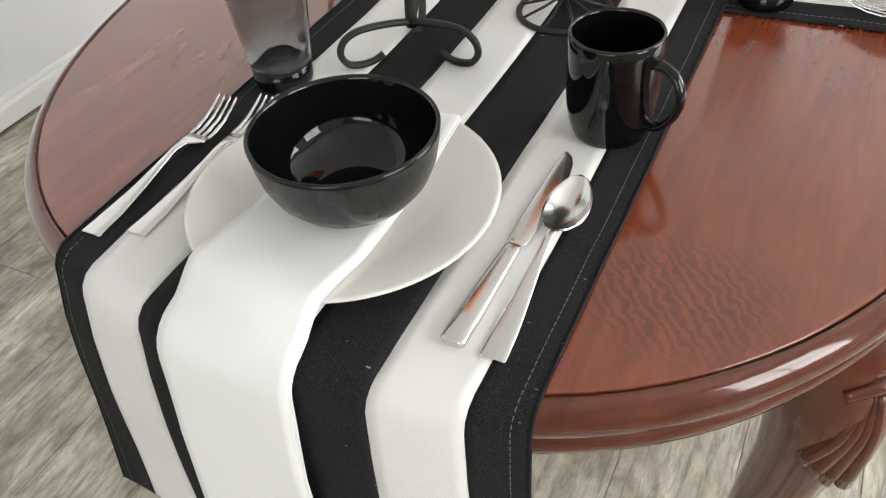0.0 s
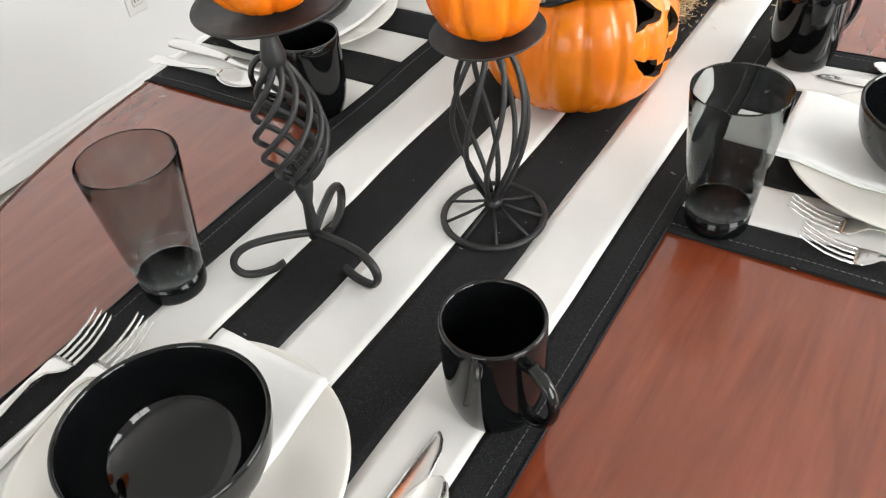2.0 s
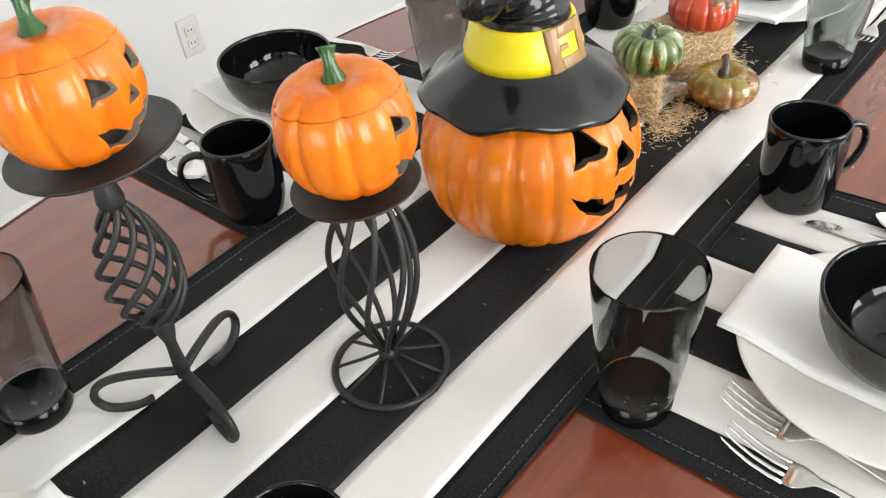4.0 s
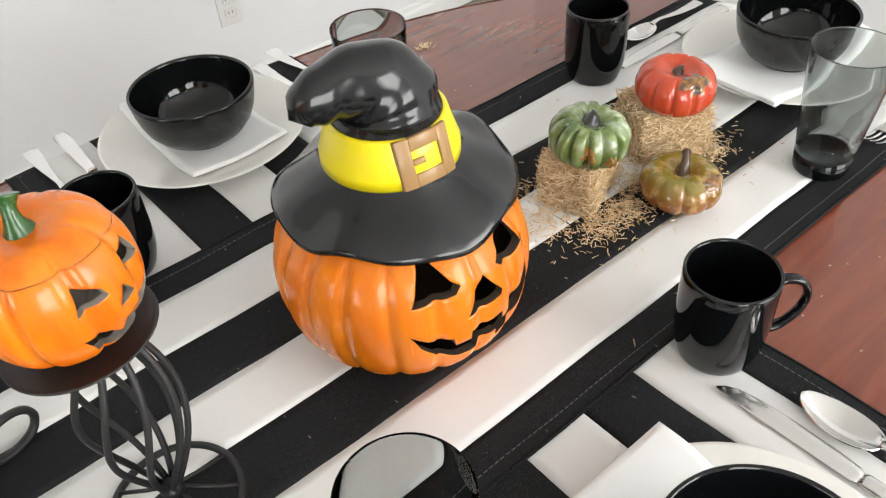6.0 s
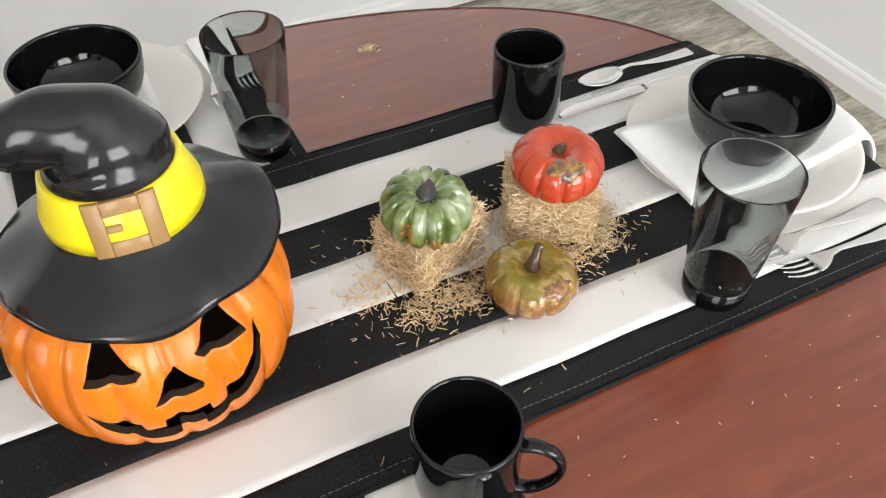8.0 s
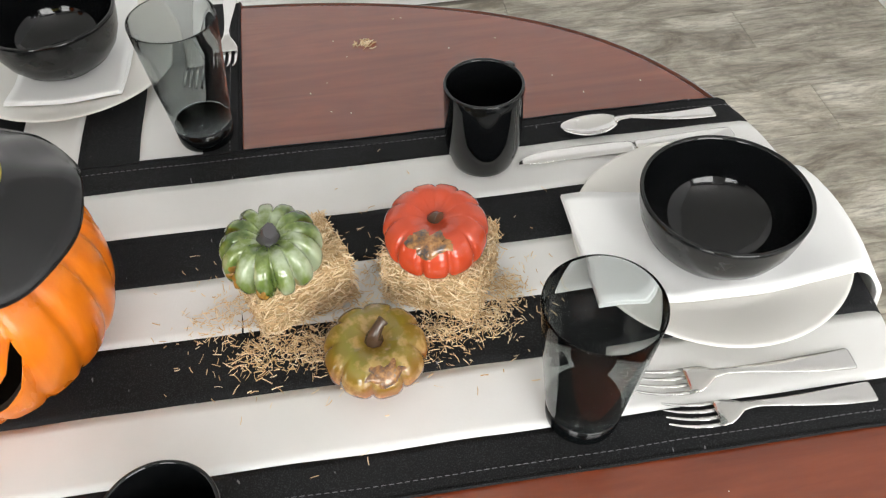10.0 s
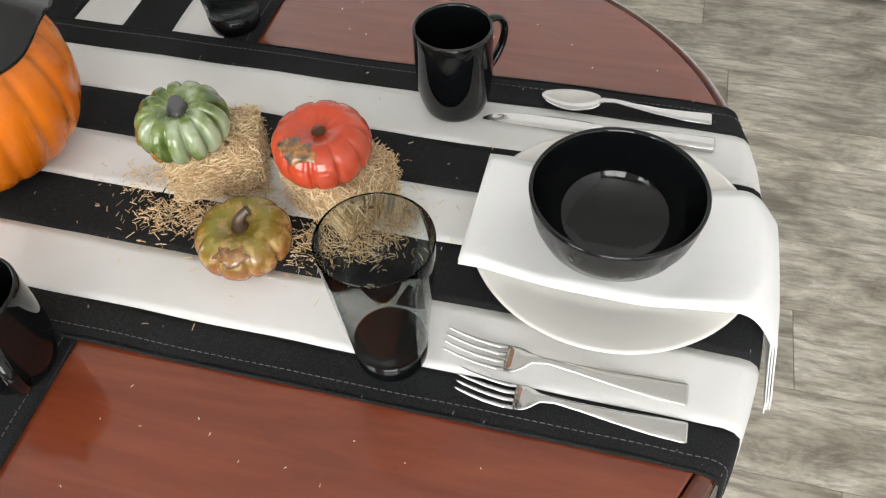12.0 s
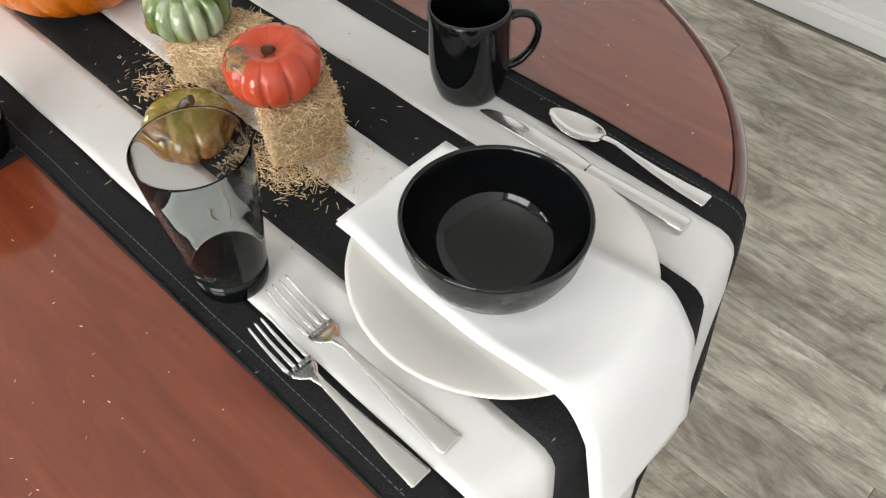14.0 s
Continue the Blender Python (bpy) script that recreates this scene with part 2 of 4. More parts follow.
ORANGE_SMALL = mat_pumpkin("orange_yellow_glaze", (0.86, 0.25, 0.010), (0.76, 0.145, 0.004))
INNER = mat_glaze("unglazed_inside", (0.33, 0.29, 0.25), 0.7)
# the shade inside the hat-covered lantern, put into its colour as near-black
INNER_SHADE = mat_glaze("shaded_inside", (0.035, 0.02, 0.01), 0.8)
HAT = mat_glaze("black_hat_glaze", (0.0085, 0.0087, 0.0098), 0.15, 0.25, 0.1)
YELLOW = mat_glaze("yellow_paint", (0.86, 0.72, 0.006), 0.3, 0.06)
GOLD = mat_glaze("tan_gold_paint", (0.36, 0.20, 0.07), 0.42, 0.25, 0.15)
STEM_GREEN = mat_glaze("green_stem_glaze", (0.03, 0.11, 0.022), 0.2, 0.4)
GREEN = mat_lustre()
RED = mat_glaze("red_crackle_glaze", (0.60, 0.068, 0.022), 0.1, 0.35, 0.08)
OLIVE = mat_mottled("olive_amber_glaze", (0.19, 0.195, 0.018), (0.26, 0.085, 0.018), (0.46, 0.29, 0.10), 0.037)
BRONZE = mat_glaze("bronze_glaze", (0.09, 0.05, 0.028), 0.15, 0.6, 0.3)
PEWTER = mat_glaze("pewter_glaze", (0.075, 0.07, 0.075), 0.15, 0.5, 0.3)
AMBER = mat_glaze("amber_leaf_glaze", (0.33, 0.17, 0.03), 0.12, 0.5, 0.2)
LEAF = mat_leaf()
STRAW, STRAW_CORE = mat_straw(), mat_straw_core()
WALL, CEIL, TRIM = mat_wall("white_wall_paint", (0.86, 0.86, 0.875)), mat_wall("ceiling_paint", (0.80, 0.80, 0.79), 0.2), mat_wall("white_trim_paint", (0.84, 0.84, 0.83), 0.01)
PLANK = mat_plank()
GROUT = mat_wall("underlay", (0.2, 0.18, 0.15))
PLASTIC = mat_glaze("white_plastic", (0.78, 0.78, 0.77), 0.3, 0.03)
DARK = mat_glaze("dark_slot", (0.02, 0.02, 0.02), 0.6)
GARDEN = mat_glow("garden_backdrop", 1.5, (0.10, 0.26, 0.05), (0.95, 1.0, 0.85))
PANE = Mat("window_pane", 0.0, 0.0, (1, 1, 1), Transmission_Weight=1.0, IOR=1.1).m

# ---------------------------------------------------------------- mesh helpers


def smooth(bm):
    for f in bm.faces:
        f.smooth = True
    return bm


def mesh_of(name, bm, *mats):
    me = bpy.data.meshes.new(name)
    bm.normal_update()
    bm.to_mesh(me)
    bm.free()
    for m in mats:
        me.materials.append(m)
    return me


def part(name, bm, material, parent, label=""):
    """One mesh object under a thing or a part."""
    mats = material if isinstance(material, tuple) else (material,)
    ob = new(name, mesh_of(name, bm, *mats))
    ob.parent = parent
    if label:
        ob["label"] = label
    return ob


def thing(name, label, category, m=None, group="", kind=""):
    ob = tagged(new(name), label, category, group, kind)
    ob.empty_display_size = 0.02
    if m is not None:
        ob.matrix_basis = m
    return ob


def box(x0, y0, z0, x1, y1, z1, bevel=0.0, segs=2):
    bm = bmesh.new()
    bmesh.ops.create_cube(bm, size=1)
    bmesh.ops.transform(bm, matrix=Matrix.Translation(((x0 + x1) / 2, (y0 + y1) / 2, (z0 + z1) / 2)) @ Matrix.Diagonal((x1 - x0, y1 - y0, z1 - z0, 1)), verts=bm.verts)
    if bevel:
        bmesh.ops.bevel(bm, geom=bm.edges, offset=bevel, segments=segs, affect="EDGES", profile=0.5)
    return bm


def lathe(profile, n=64, wave=None):
    """Turn (r, z) points round z; a point with r = 0 closes the end."""
    bm = bmesh.new()
    rings = []
    for r, z in profile:
        if r <= 1e-6:
            rings.append([bm.verts.new((0, 0, z))])
        else:
            ring = []
            for i in range(n):
                a = 2 * math.pi * i / n
                rr, zz = wave(a, r, z) if wave else (r, z)
                ring.append(bm.verts.new((rr * math.cos(a), rr * math.sin(a), zz)))
            rings.append(ring)
    for a, b in zip(rings, rings[1:]):
        for i in range(n):
            j = (i + 1) % n
            if len(a) == 1 and len(b) > 1:
                bm.faces.new((a[0], b[j], b[i]))
            elif len(b) == 1 and len(a) > 1:
                bm.faces.new((a[i], a[j], b[0]))
            elif len(a) > 1:
                bm.faces.new((a[i], a[j], b[j], b[i]))
    bmesh.ops.recalc_face_normals(bm, faces=bm.faces)
    return smooth(bm)


def spline(points, per=6):
    """Catmull-Rom through the points, per steps a stretch."""
    p = [Vector(q) for q in points]
    p = [p[0] * 2 - p[1]] + p + [p[-1] * 2 - p[-2]]
    out = []
    for i in range(1, len(p) - 2):
        for k in range(per):
            t = k / per
            out.append(0.5 * (2 * p[i] + (p[i + 1] - p[i - 1]) * t + (2 * p[i - 1] - 5 * p[i] + 4 * p[i + 1] - p[i + 2]) * t * t + (3 * p[i] - p[i - 1] - 3 * p[i + 1] + p[i + 2]) * t ** 3))
    return out + [p[-2]]


def tube(path, radius, sides=8, bm=None, flat=1.0, closed=False):
    """A rod along a path; radius may be a function of 0..1, flat squeezes it across."""
    bm = bm or bmesh.new()
    path = [Vector(q) for q in path]
    n = len(path)
    rings, side = [], None
    for i, p in enumerate(path):
        if closed:
            d = (path[(i + 1) % n] - path[i - 1]).normalized()
        else:
            d = (path[min(i + 1, n - 1)] - path[max(i - 1, 0)]).normalized()
        if side is None:
            side = d.orthogonal().normalized() if abs(d.z) > 0.95 else d.cross(Vector((0, 0, 1))).normalized()
        side = (side - d * side.dot(d)).normalized()
        up = d.cross(side)
        r = radius(i / (n - 1)) if callable(radius) else radius
        rings.append([bm.verts.new(p + side * r * math.cos(2 * math.pi * (k + 0.5) / sides) + up * r * flat * math.sin(2 * math.pi * (k + 0.5) / sides)) for k in range(sides)])
    pairs = list(zip(rings, rings[1:])) + ([(rings[-1], rings[0])] if closed else [])
    for a, b in pairs:
        for k in range(sides):
            f = bm.faces.new((a[k], a[(k + 1) % sides], b[(k + 1) % sides], b[k]))
            f.smooth = True
    if not closed:
        bm.faces.new(rings[0][::-1])
        bm.faces.new(rings[-1])
    bmesh.ops.recalc_face_normals(bm, faces=bm.faces)
    return bm


def loft(sections, bm=None, exponent=2.6, sides=14):
    """Flat bar along y from (y, centre x, half width, z of its middle, half thickness) rows."""
    bm = bm or bmesh.new()
    rings = []
    for y, cx, w, z, h in sections:
        ring = []
        for k in range(sides):
            a = 2 * math.pi * k / sides
            c, s = math.cos(a), math.sin(a)
            ring.append(bm.verts.new((cx + w * math.copysign(abs(c) ** (2 / exponent), c), y, z + h * math.copysign(abs(s) ** (2 / exponent), s))))
        rings.append(ring)
    for a, b in zip(rings, rings[1:]):
        for k in range(sides):
            bm.faces.new((a[k], a[(k + 1) % sides], b[(k + 1) % sides], b[k])).smooth = True
    bm.faces.new(rings[0][::-1])
    bm.faces.new(rings[-1])
    bmesh.ops.recalc_face_normals(bm, faces=bm.faces)
    return bm


def slab(fn, us, vs, thick):
    """A sheet of cloth: fn(u, v) gives its upper face; it has a thickness and closed edges."""
    bm = bmesh.new()
    nu, nv = len(us), len(vs)
    top = [[Vector(fn(u, v)) for v in vs] for u in us]
    low = [[None] * nv for _ in us]
    for i in range(nu):
        for j in range(nv):
            du = top[min(i + 1, nu - 1)][j] - top[max(i - 1, 0)][j]
            dv = top[i][min(j + 1, nv - 1)] - top[i][max(j - 1, 0)]
            low[i][j] = top[i][j] - du.cross(dv).normalized() * thick
    tv = [[bm.verts.new(p) for p in row] for row in top]
    lv = [[bm.verts.new(p) for p in row] for row in low]
    for i in range(nu - 1):
        for j in range(nv - 1):
            bm.faces.new((tv[i][j], tv[i + 1][j], tv[i + 1][j + 1], tv[i][j + 1])).smooth = True
            bm.faces.new((lv[i][j], lv[i][j + 1], lv[i + 1][j + 1], lv[i + 1][j])).smooth = True
    for i in range(nu - 1):
        for j in (0, nv - 1):
            bm.faces.new((tv[i][j], tv[i + 1][j], lv[i + 1][j], lv[i][j]))
    for j in range(nv - 1):
        for i in (0, nu - 1):
            bm.faces.new((tv[i][j], tv[i][j + 1], lv[i][j + 1], lv[i][j]))
    bmesh.ops.recalc_face_normals(bm, faces=bm.faces)
    return bm


def steps(a, b, n):
    return [a + (b - a) * i / n for i in range(n + 1)]


def cut_out(bm, mats, prisms):
    """The mesh with prisms (outlines in x, z, driven along y from y0 to y1) cut through it."""
    body = new("cut_body", mesh_of("cut_body", bm, *mats))
    knives = []
    for outline, y0, y1 in prisms:
        k = bmesh.new()
        a = [k.verts.new((x, y0, z)) for x, z in outline]
        b = [k.verts.new((x * 0.8, y1, z)) for x, z in outline]
        n = len(a)
        k.faces.new(a)
        k.faces.new(b[::-1])
        for i in range(n):
            k.faces.new((a[i], b[i], b[(i + 1) % n], a[(i + 1) % n]))
        bmesh.ops.recalc_face_normals(k, faces=k.faces)
        knife = new("cut_knife", mesh_of("cut_knife", k, mats[-1]))
        mod = body.modifiers.new("cut", "BOOLEAN")
        mod.operation, mod.solver, mod.object = "DIFFERENCE", "EXACT", knife
        knives.append(knife)
    deps = bpy.context.evaluated_depsgraph_get()
    me = bpy.data.meshes.new_from_object(body.evaluated_get(deps))
    out = bmesh.new()
    out.from_mesh(me)
    for ob in (body, *knives):
        bpy.data.objects.remove(ob)
    bpy.data.meshes.remove(me)
    return out


# ---------------------------------------------------------------- room


def wall(name, along, at, lo, hi, outward, openings, label):
    """A wall 0.14 thick with rectangular openings (lo, hi, z0, z1) through it."""
    bm = bmesh.new()
    t = 0.14 * outward
    cuts = sorted({lo, hi, *[o[0] for o in openings], *[o[1] for o in openings]})
    zs = sorted({0, RH, *[o[2] for o in openings], *[o[3] for o in openings]})
    for a, b in zip(cuts, cuts[1:]):
        for z0, z1 in zip(zs, zs[1:]):
            if any(o[0] <= a and b <= o[1] and o[2] <= z0 and z1 <= o[3] for o in openings):
                continue
            piece = box(a, min(at, at + t), z0, b, max(at, at + t), z1) if along == "x" else box(min(at, at + t), a, z0, max(at, at + t), b, z1)
            me = bpy.data.meshes.new("tmp")
            piece.to_mesh(me)
            piece.free()
            bm.from_mesh(me)
            bpy.data.meshes.remove(me)
    bmesh.ops.remove_doubles(bm, verts=bm.verts, dist=1e-5)
    ob = new(name, mesh_of(name, bm, WALL))
    return tagged(ob, label, "wall", kind="structure")


south = [(c - w / 2, c + w / 2, z0, z1) for s, c, w, z0, z1, *_ in WINDOWS if s == "south"]
west = [(c - w / 2, c + w / 2, z0, z1) for s, c, w, z0, z1, *_ in WINDOWS if s == "west"]
wall("wall_north", "x", RY1, RX0 - 0.14, RX1 + 0.14, 1, [], "plain white painted wall with an outlet")
wall("wall_east", "y", RX1, RY0, RY1, 1, [], "plain white painted wall")
wall("wall_south", "x", RY0, RX0 - 0.14, RX1 + 0.14, -1, south, "white painted wall with two windows")
wall("wall_west", "y", RX0, RY0, RY1, -1, west, "white painted wall with a window")
tagged(new("ceiling", mesh_of("ceiling", box(RX0 - 0.14, RY0 - 0.14, RH, RX1 + 0.14, RY1 + 0.14, RH + 0.1), CEIL)), "plain white ceiling", "ceiling", kind="structure")


def baseboard(a, b, nx, ny):
    """Moulded skirting from a to b; (nx, ny) points into the room."""
    prof = [(0, 0), (0.014, 0), (0.014, 0.048), (0.011, 0.056), (0.008, 0.060), (0.008, 0.066), (0.004, 0.074), (0, 0.076)]
    bm = bmesh.new()
    ends = [[bm.verts.new((p[0] + nx * d, p[1] + ny * d, z + 0.002)) for d, z in prof] for p in (a, b)]
    for i in range(len(prof)):
        j = (i + 1) % len(prof)
        bm.faces.new((ends[0][i], ends[0][j], ends[1][j], ends[1][i]))
    bm.faces.new(ends[0])
    bm.faces.new(ends[1][::-1])
    bmesh.ops.recalc_face_normals(bm, faces=bm.faces)
    tagged(new("baseboard", mesh_of("baseboard", bm, TRIM)), "white moulded baseboard along the wall", "baseboard", kind="structure")


baseboard((RX0, RY1), (RX1 - 0.015, RY1), 0, -1)
baseboard((RX1, RY0), (RX1, RY1), -1, 0)
baseboard((RX0, RY0), (RX1 - 0.015, RY0), 0, 1)
baseboard((RX0, RY0 + 0.015), (RX0, RY1 - 0.015), 1, 0)


def window(i, side, c, w, z0, z1):
    at = RY0 if side == "south" else RX0
    m = pose(c, at, 0) if side == "south" else pose(at, c, 0, 0, 0, -90)
    win = thing("window_%d" % i, "white framed window with a garden outside", "window", m, kind="structure")
    f = 0.05
    for x0, x1, a, b in ((-w / 2, -w / 2 + f, z0, z1), (w / 2 - f, w / 2, z0, z1), (-w / 2 + f, w / 2 - f, z0, z0 + f), (-w / 2 + f, w / 2 - f, z1 - f, z1), (-0.015, 0.015, z0 + f, z1 - f)):
        part("window_frame", box(x0, -0.11, a, x1, -0.06, b, 0.004), TRIM, win)
    zm = (z0 + z1) / 2
    for x0, x1 in ((-w / 2 + f, -0.015), (0.015, w / 2 - f)):
        part("window_frame", box(x0, -0.1, zm - 0.012, x1, -0.07, zm + 0.012, 0.003), TRIM, win)
    part("window_sill", box(-w / 2 - 0.04, -0.06, z0 - 0.025, w / 2 + 0.04, 0.05, z0 - 0.002, 0.004), TRIM, win)
    back = new("backdrop", mesh_of("backdrop", box(-w * 1.6, -2.6, -0.5, w * 1.6, -2.55, 3.6), GARDEN))
    back.matrix_basis = m
    tagged(back, "bright green garden outside the window", "backdrop", kind="structure")


for i, row in enumerate(WINDOWS):
    window(i + 1, *row[:5])


def outlet():
    o = thing("wall_outlet", "white double power outlet on the wall", "outlet", pose(0.70, RY1, 0.31))
    part("cover_plate", box(-0.036, -0.006, -0.058, 0.036, 0, 0.058, 0.004), PLASTIC, o)
    for dz in (-0.02, 0.02):
        s = part("socket", box(-0.017, -0.0085, dz - 0.014, 0.017, -0.0062, dz + 0.014, 0.004), PLASTIC, o)
        for x in (-0.006, 0.006):
            part("slot", box(x - 0.001, -0.0095, dz - 0.003, x + 0.001, -0.0087, dz + 0.006), DARK, s)


outlet()

# ---------------------------------------------------------------- table
TX, TY, TOP = 0.0620, -0.049, 0.7625
TA, TB, TN = 0.7770, 0.503, 2.6


def rim(a, grow=0.0):
    """Point of the table's outline at the angle a, moved out by grow."""
    c, s = math.cos(a), math.sin(a)
    r = ((abs(c) / (TA + grow)) ** TN + (abs(s) / (TB + grow)) ** TN) ** (-1 / TN)
    return TX + r * c, TY + r * s


def edge_x(y):
    return TA * max(1 - (abs(y - TY) / TB) ** TN, 0.0) ** (1 / TN)


def edge_y(x):
    return TB * max(1 - (abs(x - TX) / TA) ** TN, 0.0) ** (1 / TN)


def oval(profile, n=160, close=True):
    """Rings of the table's outline, grown and set at heights."""
    bm = bmesh.new()
    rings = []
    for g, z in profile:
        rings.append([bm.verts.new((*rim(2 * math.pi * i / n, g), z)) for i in range(n)])
    for a, b in zip(rings, rings[1:]):
        for i in range(n):
            bm.faces.new((a[i], a[(i + 1) % n], b[(i + 1) % n], b[i])).smooth = True
    if close:
        bm.faces.new(rings[0])
        bm.faces.new(rings[-1][::-1])
    bmesh.ops.recalc_face_normals(bm, faces=bm.faces)
    return bm


def cabriole_leg(table, x, y, yaw):
    """An S-shaped leg with a carved shell on its knee, bulging along its own x."""
    path = spline([(0.0, 0, 0.70), (0.014, 0, 0.655), (0.032, 0, 0.60), (0.026, 0, 0.50), (0.008, 0, 0.38), (-0.006, 0, 0.22), (-0.004, 0, 0.11), (0.018, 0, 0.05), (0.04, 0, 0.025), (0.045, 0, 0.004)], 5)
    wid = [0.062, 0.062, 0.050, 0.038, 0.032, 0.028, 0.024, 0.03, 0.042, 0.04]

    def r(t):
        k = min(t * (len(wid) - 1), len(wid) - 1.001)
        i = int(k)
        return wid[i] + (wid[i + 1] - wid[i]) * (k - i)

    m = pose(x, y, 0, 0, 0, yaw)
    leg = part("leg", tube(path, r, 16), DARK_WOOD, table, "carved cabriole leg with a shell on its knee")
    leg.matrix_basis = m
    for k in range(7):
        a = (k - 3) * 0.26
        q = abs(k - 3)
        p = [(0.076 - 0.003 * q, 0, 0.655), (0.085 - q * 0.0035, math.sin(a) * 0.03, 0.610), (0.078 - q * 0.006, math.sin(a) * 0.05, 0.642 - math.cos(a) * 0.11)]
        part("shell_rib", tube(spline(p, 5), lambda t: 0.003 + 0.0055 * t, 8), DARK_WOOD, leg)
    part("shell_crest", tube(spline([(0.066, -0.028, 0.655), (0.074, 0, 0.665), (0.066, 0.028, 0.655)], 5), 0.007, 8), DARK_WOOD, leg)
    post = part("leg_block", box(-0.04, -0.035, 0.66, 0.03, 0.035, 0.712, 0.008), DARK_WOOD, table)
    post.matrix_basis = m


def dining_table():
    t = thing("dining_table", "oval polished mahogany dining table with carved legs", "table")
    part("tabletop", oval([(-0.006, TOP - 0.02), (-0.004, TOP - 0.0006), (-0.006, TOP)]), WOOD, t)
    prof = [(-0.02, TOP - 0.024), (-0.003, TOP - 0.003), (-0.0015, TOP + 0.0002), (0.002, TOP - 0.0007), (0.0075, TOP - 0.005), (0.0115, TOP - 0.012), (0.0128, TOP - 0.020), (0.0112, TOP - 0.0275), (0.007, TOP - 0.0325), (0.002, TOP - 0.0345), (0.001, TOP - 0.0375), (0.0045, TOP - 0.041), (0.0066, TOP - 0.048), (0.0048, TOP - 0.056), (-0.003, TOP - 0.0615), (-0.02, TOP - 0.063)]
    part("edge_moulding", oval(prof, 200, False), DARK_WOOD, t, "glossy rounded edge moulding")
    part("underside", oval([(-0.02, TOP - 0.063), (-0.02, TOP - 0.022)]), WOOD, t)
    part("apron", oval([(-0.085, TOP - 0.064), (-0.085, TOP - 0.105), (-0.089, TOP - 0.112), (-0.105, TOP - 0.112), (-0.105, TOP - 0.064)], 160, False), DARK_WOOD, t)
    for sx in (-1, 1):
        for sy in (-1, 1):
            cabriole_leg(t, TX + sx * 0.510, TY + sy * 0.372, math.degrees(math.atan2(sy, sx)))


dining_table()

# ---------------------------------------------------------------- cloths
BEND = 0.021


def over_edge(s, e, z, bend, lean):
    """Along a cloth: s from the middle, e where the flat ends. Gives distance and height past the edge."""
    if s <= e:
        return s, z
    arc = bend * math.pi / 2 * 0.97
    d = s - e
    if d < arc:
        a = d / bend
        return e + bend * math.sin(a), z - bend * (1 - math.cos(a))
    h = d - arc
    return e + bend + lean * h, z - bend - h * 0.995


def step01(a, b, x):
    t = min(max((x - a) / (b - a), 0), 1)
    return t * t * (3 - 2 * t)


def runner(name, label, centre, rot, half, cuts, edge, lift, seed):
    """A striped runner that hangs over both ends. cuts: the stripes' borders across it."""
    top = thing(name, label, "table runner")
    c, s_ = math.cos(rot), math.sin(rot)

    def fn(s, w):
        wx, wy = centre[0] - s_ * w, centre[1] + c * w
        e = edge(w) - 0.003
        a = abs(s)
        sg = 1 if s >= 0 else -1
        flat = 1 - step01(e - 0.04, e, a)
        z = TOP + 0.0016 + lift(s, w)
        saw = abs((s / 0.15 + 0.25 + 0.02 * math.sin(w * 30)) % 1.0 - 0.5) * 2
        z += flat * 0.0011 * saw
        z += flat * 0.0009 * (0.5 + 0.5 * noise.noise((s * 7 + seed, w * 9, 0.3))) + flat * 0.0007 * (0.5 + 0.5 * math.sin(s * 23.0 + seed))
        d, z = over_edge(a, e, z, BEND, 0.02)
        drop = max(a - e - 0.03, 0)
        d += drop * 0.07 * noise.noise((w * 9, drop * 2 + seed, sg * 3.0)) * min(drop * 5, 1) + 0.004 * min(drop * 20, 1)
        w2 = w + drop * 0.10 * (w / 0.2) * 0.5 + 0.006 * noise.noise((drop * 6, w * 3, sg + seed)) * min(drop * 8, 1)
        if s < 0 < w:
            w2 += drop * 0.15 * w / 0.2
        w2 += 0.0009 * noise.noise((s * 14, round(w, 3) * 40, seed))
        return centre[0] + c * sg * d - s_ * w2, centre[1] + s_ * sg * d + c * w2, z

    us = steps(-half, half, 230)
    for k in range(len(cuts) - 1):
        a, b = cuts[k] + 0.00015, cuts[k + 1] - 0.00015
        dark = k % 2 == 0
        part("black_stripe" if dark else "white_stripe", slab(fn, us, steps(a, b, 7), 0.0013), BLACK_CLOTH if dark else WHITE_CLOTH, top, "black woven stripe" if dark else "off-white woven stripe")
    # hem: a rolled edge and a row of stitches along both sides
    for w, inward in ((cuts[0], 1), (cuts[-1], -1)):
        path = [Vector(fn(u, w + inward * 0.0016)) + Vector((0, 0, 0.0004)) for u in us]
        part("hem", tube(path, 0.0013, 6, flat=0.7), BLACK_CLOTH, top)
        st = bmesh.new()
        u = -half
        while u < half - 0.006:
            p = [Vector(fn(u + dd, w + inward * 0.0135)) for dd in (0, 0.002, 0.004)]
            q = [Vector(fn(u + dd, w + inward * 0.0145)) for dd in (0, 0.002, 0.004)]
            nn = ((p[2] - p[0]).cross(q[1] - p[1])).normalized() * inward
            tube([p[0] + nn * 0.0001, p[1] + nn * 0.0005, p[2] + nn * 0.0001], 0.00035, 4, st)
            u += 0.0062
        part("stitching", st, THREAD, top, "row of pale grey stitches")
    return fn


CROSS = [-0.2065, -0.163, -0.097, -0.033, 0.0335, 0.0985, 0.166, 0.2085]
runner("place_runner", "black and white striped runner laid across the table", (0.073, TY, 0), radians(91.1), 0.80,
       [-w for w in reversed(CROSS)], lambda w: edge_y(0.073 - w), lambda s, w: 0.0, 3.1)


def lift(s):
    """How far the long runner is raised where it crosses the short one."""
    return 0.0024 * (1 - step01(0.215, 0.33, abs(s)))


